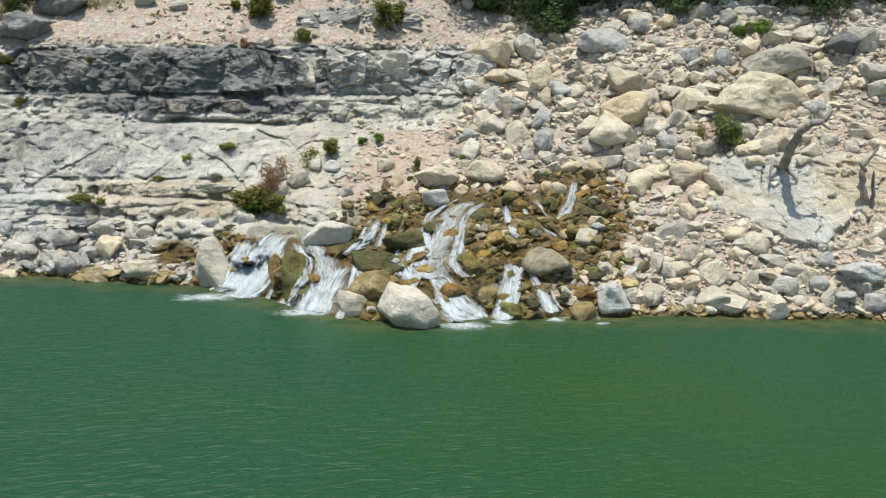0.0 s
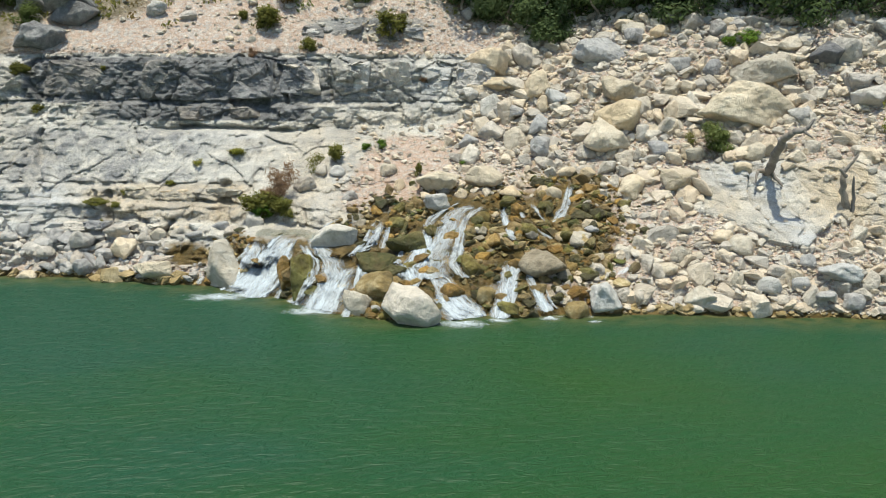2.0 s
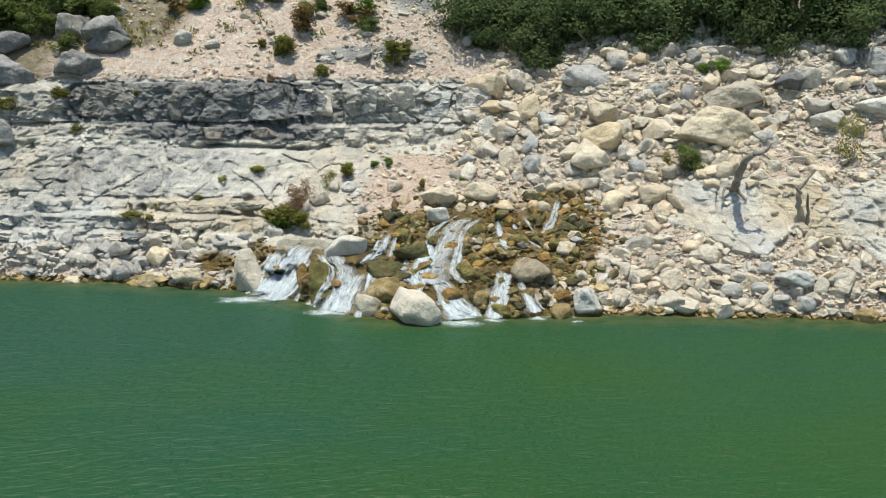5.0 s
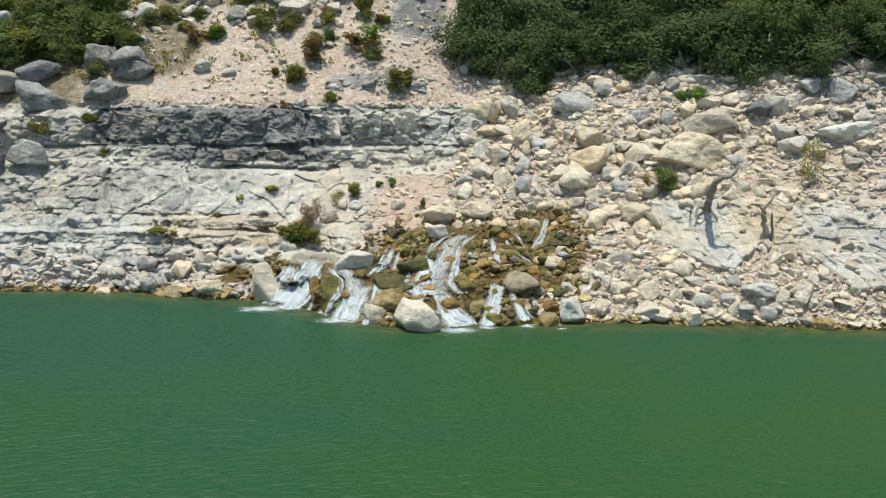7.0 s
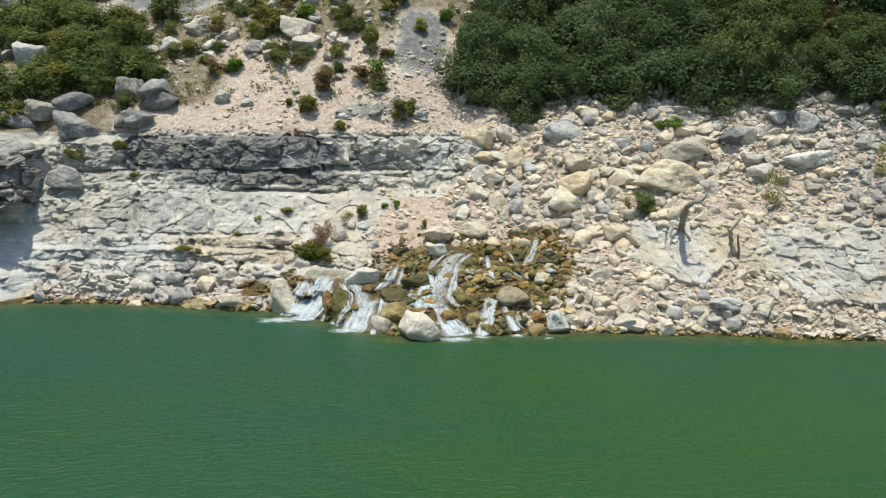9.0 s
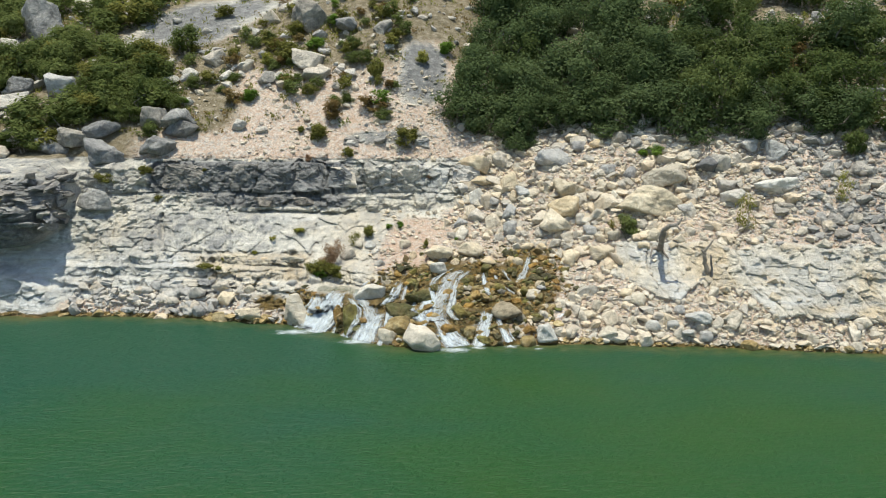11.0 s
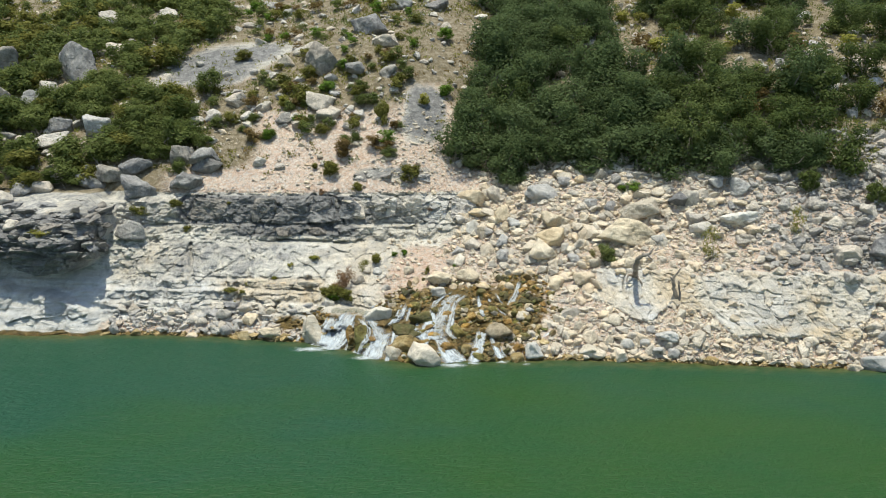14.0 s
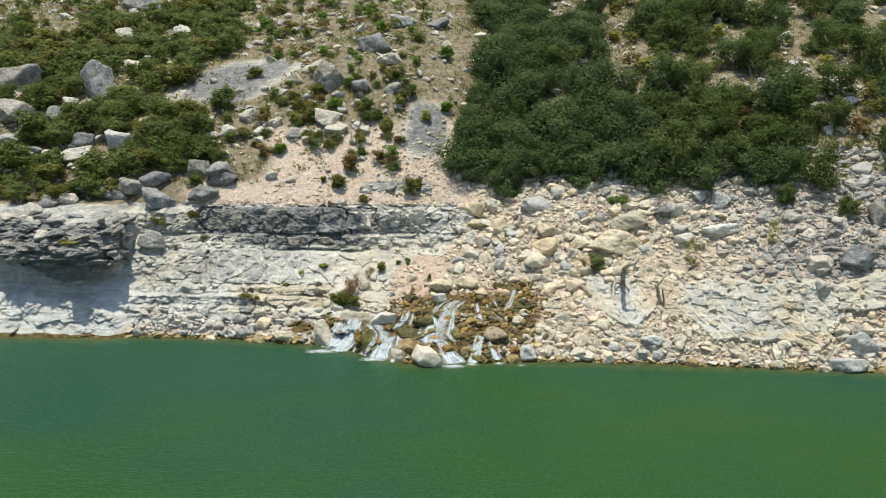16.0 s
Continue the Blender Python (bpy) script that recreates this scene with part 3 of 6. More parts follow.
def lamina(x, z, thick, seed):
    """Thin beds broken into blocks: each block's set-off, and the groove round it (0..1)."""
    w = z / thick + 0.8 * vnoise(x * 0.22, 0 * z, z * 0.3, seed) + 0.25 * vnoise(x * 1.4, 0 * z, z, seed + 1)
    k = np.floor(w)
    f = w - k
    c = x / (thick * (2.0 + 4.5 * hash3(k, k * 0, k * 0, seed + 2))) + 31.7 * hash3(k, k * 0 + 1, k * 0, seed + 3) + 0.2 * vnoise(x * 1.9, 0 * z, z * 2.3, seed + 4)
    i = np.floor(c)
    g = c - i
    groove = np.maximum(sstep(0.16, 0.0, np.minimum(f, 1 - f)) * (0.3 + 0.7 * hash3(k, i, k * 0, seed + 5)), sstep(0.05, 0.0, np.minimum(g, 1 - g)) * (0.2 + 0.8 * hash3(i, k, k * 0, seed + 6)))
    tilt = (g - 0.5) * (hash3(k, i, k * 0, seed + 8) - 0.5) + (f - 0.5) * (hash3(k, i, k * 0, seed + 9) - 0.5)
    return hash3(k, i, k * 0, seed + 7) - 0.5 + 0.7 * tilt, groove


def line_gap(x, z, x0, z0, x1, z1, wide):
    """1 along a crack from one point to another."""
    t = np.clip(((x - x0) * (x1 - x0) + (z - z0) * (z1 - z0)) / ((x1 - x0) ** 2 + (z1 - z0) ** 2), 0, 1)
    d = np.hypot(x - x0 - t * (x1 - x0) + 0.1 * vnoise(x * 2, z * 2, 0 * z, 57), z - z0 - t * (z1 - z0) + 0.05 * vnoise(x * 3, z * 3, 0 * z, 58))
    return sstep(wide, 0.3 * wide, d)


def slab_blocks(x, z):
    """Leaning joints of the slab: set-off of each piece and the groove round it."""
    p = (x + 0.55 * z) / 0.75 + 0.45 * vnoise(x * 0.6, z * 0.9, 0 * z, 51) + 0.15 * vnoise(x * 2.6, z * 2.6, 0 * z, 50)
    i = np.floor(p)
    f = p - i
    q = (z + 0.06 * x) / (0.38 + 0.5 * hash3(i, i * 0, i * 0, 52)) + 9.3 * hash3(i, i * 0, i * 0, 56) + 0.3 * vnoise(x * 1.7, z * 1.7, 0 * z, 59)
    j = np.floor(q)
    g = q - j
    groove = np.maximum(sstep(0.09, 0.0, np.minimum(f, 1 - f)) * (0.45 + 0.55 * hash3(i, j, i * 0, 60)), 0.6 * sstep(0.06, 0.0, np.minimum(g, 1 - g)) * (hash3(i, j, i * 0, 62) > 0.65))
    return 0.2 * (hash3(i, j, i * 0, 63) - 0.5) + 0.3 * f + 0.12 * (g - 0.5) * (hash3(i, j, i * 0, 64) - 0.3), groove, hash3(i, j, i * 0, 65)


def relief(x, z):
    """Fine relief of the rock, towards the viewer."""
    c = cliffness(x, z)
    zb, k, f = beds(x, z)
    cell = x / (0.9 + 0.9 * hash3(k, k * 0, k * 0, 2) + 1.3 * (k == 8)) + 13.7 * k + 0.35 * vnoise(x * 0.7, z * 0.7, 0 * z, 4)
    i = np.floor(cell)
    seam = np.minimum(cell - i, i + 1 - cell)
    block = (hash3(i, k, i * 0, 9) - 0.5) * 0.34 - 0.2 * sstep(0.035, 0.0, seam)
    slab = slab_mask(x, z)
    crag = crag_mask(x, z)
    bare = np.clip(c * (1 - 0.6 * sstep(-16.8, -17.6, x)) + 0.35 * slab + 0.7 * crag, 0, 1.3)
    wall = c * sstep(2.38, 2.5, z) * sstep(3.95, 3.85, z) * sstep(-13.4, -12.9, x)
    l1, g1 = lamina(x, z, 0.36, 240)
    l2, g2 = lamina(x, z, 0.14, 250)
    thin = c * (1 - 0.7 * wall) * np.where(k == 8, 0.3, np.where(k == 7, 0.45, 0.6)) * (1 - 0.45 * sstep(-10.5, -12.0, x) * sstep(2.5, 2.2, z)) * sstep(-17.6, -16.8, x)
    out = c * sstep(-17.6, -16.8, x) * block * np.where(k == 8, 1.0, 0.6) * (1 - 0.6 * wall) + (0.06 + 0.94 * bare) * (1 - 0.3 * wall) * (0.24 * facets(x, z, 1.25, 0.85, 201) + 0.15 * facets(x, z, 0.45, 0.36, 211) + 0.085 * facets(x, z, 0.21, 0.15, 221))
    out = out + thin * (0.24 * l1 - 0.1 * g1 + 0.08 * l2 - 0.03 * g2)
    out = out + 0.22 * fbm(x * 0.55, z * 0.55, 0 * z + 2, 3, 21) + (0.12 + 0.1 * c - 0.05 * wall) * fbm(x * 1.9, z * 2.6, 0 * z, 5, 31)
    # undercuts and open joints of the cliff
    zw = z + 0.07 * vnoise(x * 0.35, 0 * z, z * 0.2, 3) + 0.03 * vnoise(x * 1.5, 0 * z, 0 * z, 66)
    out = out - 0.5 * np.exp(-((zw - 3.88) / 0.07) ** 2) * sstep(-10.5, -9.0, x) * sstep(-4.6, -6.0, x)
    out = out - 0.25 * np.exp(-((zw - 2.3) / 0.06) ** 2) * sstep(-12.5, -11.5, x) * sstep(-6.2, -7.0, x) - 0.16 * np.exp(-((zw - 1.92) / 0.05) ** 2) * sstep(-10.8, -10.0, x) * sstep(-6.0, -6.7, x)
    for gap in ((-13.45, 3.8, -12.9, 2.2, 0.16), (-6.95, 2.36, -6.75, 1.5, 0.28), (-10.6, 2.1, -10.3, 1.2, 0.16), (-8.3, 1.45, -8.5, 1.05, 0.1), (-9.2, 1.45, -9.0, 1.0, 0.1), (-7.2, 6.2, -7.5, 4.8, 0.1), (-5.9, 5.9, -5.6, 4.8, 0.14), (-10.4, 3.9, -9.9, 3.1, 0.04)):
        out = out - 0.35 * line_gap(x, z, *gap)
    # laminated knobs of the outcrop
    o1, h1 = lamina(x, z, 0.24, 260)
    o2, h2 = lamina(x, z, 0.11, 270)
    out = out + crag * (0.5 * fbm(x * 0.6, z * 0.8, 0 * z, 3, 43) + 0.5 * (0.4 - np.abs(fbm(x * 1.4, z * 2.0, 0 * z, 4, 41))) + 0.3 * o1 - 0.16 * h1 + 0.14 * o2 - 0.06 * h2) * sstep(-0.1, 0.9, z - crag_under(x))
    apron = sstep(-17.0, -17.6, x) * sstep(apron_top(x) + 0.1, apron_top(x) - 0.1, z)
    out = out + apron * (0.2 * facets(x, z, 1.4, 0.8, 281) + 0.08 * facets(x, z, 0.5, 0.35, 285) + 0.2 * fbm(x * 0.8, z * 1.2, 0 * z, 3, 290))
    # leaning joints in the slab of the right bank
    s1, sg, _ = slab_blocks(x, z)
    out = out + slab * (0.6 * s1 - 0.12 * sg + 0.07 * facets(x, z, 0.55, 0.4, 297) + 0.1 * facets(x, z, 0.4, 0.3, 295) * sstep(2.2, 2.9, z + 0.3 * vnoise(x * 0.8, z, 0 * z, 67)))
    cas = wetness(x, z) * sstep(2.5, 2.1, z)
    out = out + cas * 0.5 * fbm(x * 1.3, z * 2.0, 0 * z, 4, 61)
    hill = sstep(8.5, 12, z) * (1 - 0.7 * slab_rock(x, z))
    out = out + hill * 0.9 * fbm(x * 0.25, z * 0.4, 0 * z, 5, 71)
    return out


def rock_tones(x, z):
    """Masks of the bare rock: tone of each block, dark streaks, warm stain, pale bluish bloom with painted sky light
    under the outcrop.
    """
    c = cliffness(x, z)
    zb, k, f = beds(x, z)
    l1, _ = lamina(x, z, 0.36, 240)
    l2, _ = lamina(x, z, 0.14, 250)
    o1, _ = lamina(x, z, 0.24, 260)
    _, _, sh = slab_blocks(x, z)
    slab, crag = slab_mask(x, z), crag_mask(x, z)
    n = fbm(x * 0.8, z * 0.8, 0 * z, 4, 370)
    tone = 0.5 + c * (0.45 * l1 + 0.25 * l2) + crag * 0.5 * o1 + slab * 0.4 * (sh - 0.5) + 0.25 * n
    streak = 0.25 * c + 0.75 * c * sstep(-14.5, -13.0, x) * sstep(-7.0, -9.0, x) * sstep(2.2, 2.6, z) * sstep(4.2, 3.7, z) + 0.5 * c * sstep(4.6, 4.8, z) + 0.4 * sstep(-17.5, -15.5, x) * sstep(-12.8, -14.0, x) * sstep(1.4, 2.0, z) * sstep(4.2, 3.6, z) + 0.8 * crag
    def blot(x0, z0, rx, rz):
        return np.exp(-((x - x0) / rx) ** 2 - ((z - z0) / rz) ** 2)
    warm = 0.75 * sstep(-11.0, -9.8, x) * sstep(-5.8, -6.5, x) * sstep(1.4, 1.5, z) * sstep(2.5, 2.3, z) + 0.9 * blot(-10.4, 1.5, 0.3, 0.5) + 0.9 * blot(-11.0, 2.1, 0.6, 0.18) + 0.9 * blot(-6.75, 1.9, 0.3, 0.5)
    warm = warm + 0.95 * blot(16.9, 1.25, 0.8, 0.2) + 0.8 * blot(14.6, 1.4, 0.7, 0.16) + 0.7 * blot(12.6, 2.2, 0.4, 0.3) + 0.3 * slab + 0.5 * slab * sstep(0.0, 0.3, n) + 0.8 * blot(10.8, 2.8, 0.5, 0.5) + 0.7 * blot(-18.3, 4.4, 0.4, 0.25)
    warm = warm + 0.5 * c * sstep(-6.5, -4.5, x) * sstep(4.7, 4.0, z) + 0.6 * c * sstep(4.6, 4.7, z) * sstep(5.1, 4.9, z) * sstep(-6.6, -5.9, x) * sstep(-4.4, -5.0, x)
    # last term: pale apron rock, and sky light painted into the recess above it
    bloom_skylight = 0.5 * slab * sstep(-0.1, -0.35, n) + 0.9 * blot(8.2, 2.9, 0.9, 0.35) + 0.9 * blot(9.2, 1.7, 0.55, 0.4) + 0.6 * slab * np.exp(-((z - 1.57) / 0.12) ** 2) * sstep(12.4, 12.9, x) + 0.9 * blot(-9.3, 7.0, 1.6, 0.22) + 0.7 * sstep(-16.6, -17.6, x) * sstep(0.3, -0.1, z - crag_under(x))
    bloom_skylight = bloom_skylight + 0.5 * c * sstep(-11.0, -12.5, x) * sstep(2.4, 2.1, z) + 0.35 * c * sstep(4.1, 3.9, z) * sstep(-0.1, -0.35, n)
    return [np.clip(a, 0, 1) for a in (tone, streak, warm, bloom_skylight)]


def patina(x, z):
    n = fbm(x * 0.5, z * 1.2, 0 * z, 4, 81)
    band = sstep(4.7, 4.8, z) * sstep(6.35, 6.1, z) * sstep(-14.6, -14.0, x) * (0.95 * sstep(-4.0, -6.5, x) + 0.3 * sstep(0.4, -3.5, x) * sstep(-7, -4, x))
    band2 = sstep(4.1, 4.2, z) * sstep(4.8, 4.7, z) * sstep(-13.5, -10, x) * sstep(-3.5, -6, x) * 0.8
    left = 0.16 * sstep(-7.5, -11.5, x) * sstep(2.2, 2.8, z) * sstep(4.3, 4.0, z)
    crag = 0.66 * crag_mask(x, z) * sstep(6.0, 5.4, z)
    slabs = 0.75 * slab_rock(x, z)
    slabs = np.maximum(slabs, 0.55 * np.exp(-(((x + 3.0) / 2.6) ** 4 + ((z - 7.3) / 0.35) ** 4)))
    hill = 0.5 * sstep(9, 11, z) * sstep(0.02, 0.3, n)
    grey = 0.35 * sstep(12.5, 17, x) * sstep(4.2, 5, z)
    return np.clip(np.maximum.reduce([band, band2, left, crag, slabs, hill, grey]) + 0.25 * n, 0, 1)


def gravel(x, z):
    n = fbm(x * 0.35, z * 0.5, 0 * z + 5, 4, 91)
    top = sstep(6.2, 6.5, z)
    talus = sstep(-1.2, 0.6, x) * (1 - cliffness(x, z)) * (1 - slab_mask(x, z))
    sand = np.exp(-(((x + 1.6 - 0.55 * (z - 2.8)) / 1.5) ** 4 + ((z - 2.8) / 0.95) ** 4))
    slabs = slab_rock(x, z)
    slabs = np.maximum(slabs, 0.8 * np.exp(-(((x + 3.0) / 2.6) ** 4 + ((z - 7.3) / 0.35) ** 4)))
    shore = sstep(0.9, 0.3, z) * sstep(-17.5, -16.5, x)
    return np.clip(np.maximum.reduce([top, talus, sand, shore]) * (1 - slabs) + 0.3 * n, 0, 1)


def litter_cover(x, z):
    """Brown soil with dead leaves and dry grass, where scrub grows."""
    left = np.maximum(sstep(-9.5, -13.0, x + 0.25 * (z - 9)) * sstep(7.2, 8.0, z), 0.8 * sstep(-14.0, -16.5, x) * sstep(6.0, 6.4, z))
    right = sstep(1.0, 2.0, x) * sstep(6.9, 7.6, z - 0.05 * x) * (1 - 0.3 * sstep(13.5, 17.0, x))
    return np.clip(np.maximum.reduce([left, right, 0.9 * sstep(9.6, 12.0, z) * (1 - 0.25 * sstep(13.5, 17.0, x))]), 0, 1) * (1 - slab_rock(x, z))


def hill_grid():
    fine_x = np.concatenate([np.arange(-44, -24, 0.2), np.arange(-24, -17.2, 0.055), np.arange(-17.2, 20.4, 0.045), np.arange(20.4, 36.01, 0.16)])
    far = 1.16 ** np.arange(1, 26) * 1.2
    xs = np.concatenate([-44 - far[::-1] * 8, fine_x, 36 + far * 8])
    zs = np.concatenate([np.arange(-3, -0.2, 0.4), np.arange(-0.2, 6.6, 0.032), np.arange(6.6, 22, 0.13), np.linspace(22.4, 60, 40)])
    return xs, zs


xs, zs = hill_grid()
X, Z = np.meshgrid(xs, zs, indexing="ij")
Xc = np.clip(X, -59, 59)
Y = depth(Xc, Z) - relief(Xc, Z) * sstep(-0.6, 0.0, Z)
Y = Y + 0.12 * np.clip(np.abs(X) - 59, 0, None)
Zv = Z + 0.05 * fbm(Xc * 1.3, Z * 1.3, Y * 0.5, 3, 101) * sstep(0.3, 0.8, Z)
nx, nz = X.shape
idx = np.arange(nx * nz).reshape(nx, nz)
quads = np.stack([idx[:-1, :-1], idx[1:, :-1], idx[1:, 1:], idx[:-1, 1:]], -1).reshape(-1, 4)
ground = mesh_object("ground", np.stack([X, Y, Zv], -1).reshape(-1, 3), quads, ground_material())
tagged(ground, "pale limestone hillside with bedded ledges, scree and pinkish gravel", "ground", kind="structure")
cover = np.ones((nx * nz, 4), np.float32)
shore_band = sstep(0.26, 0.08, Z + 0.1 * fbm(Xc * 1.5, 0 * Z, 0 * Z, 3, 111))
for c, a in enumerate((patina(Xc, Z), gravel(Xc, Z), np.maximum(wetness(Xc, Z), 0.85 * shore_band))):
    cover[:, c] = a.reshape(-1)
cover[:, 3] = litter_cover(Xc, Z).reshape(-1)
tones_attr = ground.data.color_attributes.new("tones", "FLOAT_COLOR", "POINT")
tones_attr.data.foreach_set("color", np.stack(rock_tones(Xc, Z), -1).astype(np.float32).ravel())
sand_mask = np.exp(-(((Xc + 1.7 - 0.6 * (Z - 2.8)) / 1.5) ** 4 + ((Z - 2.8) / 0.9) ** 4)) + 0.7 * sstep(6.2, 6.5, Z) * sstep(9.0, 7.0, Z) * sstep(0.0, -2.0, Xc) * sstep(-0.1, 0.35, fbm(Xc * 0.4, Z, 0 * Z, 3, 341)) + 0.5 * sstep(0.15, 0.4, fbm(Xc * 0.5, Z * 0.8, 0 * Z, 3, 351))
sand_attr = ground.data.attributes.new("sand", "FLOAT", "POINT")
sand_attr.data.foreach_set("value", np.clip(sand_mask, 0, 1).astype(np.float32).ravel())
attr = ground.data.color_attributes.new("cover", "FLOAT_COLOR", "POINT")
attr.data.foreach_set("color", cover.ravel())


def surface(x, z):
    """Depth of the hillside with its relief, between the corners of the sheet."""
    x, z = np.asarray(x, float), np.asarray(z, float)
    i = np.clip(np.searchsorted(xs, x) - 1, 0, nx - 2)
    j = np.clip(np.searchsorted(zs, z) - 1, 0, nz - 2)
    f, g = np.clip((x - xs[i]) / (xs[i + 1] - xs[i]), 0, 1), np.clip((z - zs[j]) / (zs[j + 1] - zs[j]), 0, 1)
    return (Y[i, j] * (1 - f) + Y[i + 1, j] * f) * (1 - g) + (Y[i, j + 1] * (1 - f) + Y[i + 1, j + 1] * f) * g


# ---- boulders ----
TONE_WORDS = {"cream": "cream limestone boulder lying among pale scree", "tan": "yellowish tan limestone boulder lying on the scree", "white": "pale whitish limestone block on the rubble slope",
              "grey": "grey limestone block lying on the slope", "dark": "dark weathered grey limestone block on the hillside", "slate": "dark blue grey limestone block among shrubs", "greybrown": "wet grey brown boulder beside the cascade",
              "algae": "wet boulder stained golden brown by algae in the cascade", "moss": "dark green mossy boulder washed by the cascade"}
BOULDERS = []


def boulder(x, z, w, h, tone, tilt=0, sharp=0):
    """A boulder w wide and h high, set into the slope at x and height z."""
    rng = np.random.default_rng(len(BOULDERS) + 17)
    size = max(w, h)
    v, f = stone_shape(rng, 5 if size > 1.8 else 4 if size > 0.75 else 3, 50 if sharp else 24, 0.18, 9 if sharp else 7, 0.5 if sharp else 0.6, 0.95 if sharp else 1.0)
    v = v @ turn_matrix((rng.normal() * 0.3, rng.normal() * 0.3, rng.uniform(0, 6))).T
    v = v / np.abs(v).max(0)
    d = min(0.9 * w, 1.2 * h + 0.15)
    v = v * np.array([w / 2, d / 2, h / 2]) * 1.1
    v = v @ turn_matrix((radians(-12), radians(-tilt), rng.uniform(-0.25, 0.25))).T
    ob = mesh_object("boulder", v, f, ROCK[tone])
    y = float(depth(x, max(z, 0.02)))
    ob.location = (x, y - 0.16 * d, z + 0.12 * h)
    BOULDERS.append((x, y, z, w, h))
    return tagged(ob, TONE_WORDS[tone], "boulder", "boulders on the slope")


# ---- blocks of the bedded cliff ----
def ledge_row(x0, x1, z0, z1, wmin, wmax, tones, seed, proud=0.12):
    """A bed of the cliff broken into blocks by upright joints."""
    rng = np.random.default_rng(seed)
    x = x0
    while x < x1:
        w = rng.uniform(wmin, wmax)
        h = (z1 - z0) * rng.uniform(0.9, 1.02)
        v, f = stone_shape(rng, 5 if w > 1.2 else 4, 26, 0.06, 4)
        v = v / np.abs(v).max(0)
        d = 1.0
        v = v * np.array([w * 0.53, d / 2, h * 0.53])
        o = rng.uniform(0, 40)
        v[:, 1] += 0.1 * fbm(v[:, 0] * 2.2 + o, v[:, 2] * 2.2, v[:, 1], 5, 5) + 0.17 * facets(v[:, 0] + o, v[:, 2], 0.8, 0.5, seed) + 0.07 * facets(v[:, 0] + o, v[:, 2], 0.3, 0.22, seed + 9)
        v = v @ turn_matrix((rng.normal() * 0.05 - 0.08, rng.normal() * 0.03, rng.normal() * 0.1)).T
        ob = mesh_object("rock_block", v, f, ROCK[str(rng.choice(tones))], ground, smooth=False)
        xc, zc = x + w / 2, (z0 + z1) / 2 + rng.normal() * 0.03
        ob.location = (xc, float(depth(xc, z0 + 0.35 * (z1 - z0))) + d / 2 - proud - rng.uniform(0, 0.1), zc)
        x += w * rng.choice([1.0, 1.0, 1.03])


ledge_row(-13.6, -7.3, 4.8, 6.1, 1.6, 3.4, ["dark"], 401, 0.1)
ledge_row(-7.2, -5.9, 4.8, 6.15, 1.25, 1.3, ["dark"], 411, 0.12)
ledge_row(-5.8, 0.4, 4.8, 6.0, 1.0, 2.2, ["grey", "white", "grey"], 402, 0.0)
ledge_row(-9.2, -6.2, 4.05, 4.72, 1.4, 2.6, ["dark"], 403, 0.06)
ledge_row(-5.2, -1.0, 6.75, 7.3, 0.6, 1.6, ["grey", "dark"], 407, 0.04)
ledge_row(-10.1, -7.0, 1.98, 2.34, 0.8, 1.7, ["cream", "tan"], 404, -0.04)
ledge_row(-9.9, -7.2, 1.1, 1.45, 0.45, 0.95, ["white", "cream", "white"], 405, 0.08)
ledge_row(-16.0, -10.4, 1.1, 1.4, 0.4, 1.0, ["grey", "white", "cream"], 406, 0.03)

# knobbly ledges of the overhanging outcrop
rng = np.random.default_rng(77)
for k in range(92):
    side = k >= 52
    z = rng.uniform(3.5, 5.9)
    if side:
        x, y = -17.75 + rng.normal() * 0.12 - 0.2 * max(0.0, z - 4.8) - 0.5 * max(0.0, 3.6 - z), rng.uniform(25.3, 28.4)
    else:
        x = rng.uniform(-25, -18.0)
        z = max(z, float(crag_under(x)) + 0.45)
        y = float(surface(x, z)) + 0.16
    w, h = rng.uniform(0.5, 1.5), rng.uniform(0.16, 0.5)
    v, f = stone_shape(rng, 4, 40, 0.2, 10, 0.55, 0.9)
    v = v / np.abs(v).max(0) * np.array([w / 2 * (0.5 if side else 1.0), 0.4 + 0.3 * side, h / 2])
    v[:, 1] += 0.12 * facets(v[:, 0] + k, v[:, 2], 0.3, 0.14, 501)
    v = v @ turn_matrix((rng.normal() * 0.1 - 0.06, rng.normal() * 0.1, rng.normal() * 0.25)).T
    ob = mesh_object("rock_block", v, f, ROCK[str(rng.choice(["dark", "slate", "dark"]))], ground, smooth=False)
    ob.location = (x, y, z)

boulder(8.85, 4.64, 2.72, 1.31, "cream", -2, 0)
boulder(9.70, 5.80, 2.08, 1.18, "cream", 8, 0)
boulder(4.88, 6.30, 2.00, 0.94, "grey", -6, 0)
boulder(5.32, 5.00, 1.65, 0.96, "tan", 0, 0)
boulder(5.10, 4.22, 1.37, 1.08, "tan", 0, 0)
boulder(4.86, 3.59, 1.34, 0.99, "cream", -30, 0)
boulder(11.61, 6.24, 1.29, 0.85, "dark", 0, 0)
boulder(12.17, 5.46, 0.82, 0.60, "grey", 0, 0)
boulder(1.17, 5.99, 1.62, 0.95, "cream", -5, 1)
boulder(2.45, 6.08, 0.87, 0.95, "grey", 0, 0)
boulder(2.76, 5.13, 1.13, 0.77, "cream", 48, 1)
boulder(1.56, 5.32, 1.04, 0.55, "tan", 0, 0)
boulder(0.56, 4.92, 0.63, 0.58, "white", 0, 0)
boulder(1.21, 4.58, 0.73, 0.96, "white", 25, 1)
boulder(1.86, 4.43, 0.97, 0.57, "grey", 12, 1)
boulder(3.44, 4.86, 0.75, 0.56, "white", 0, 0)
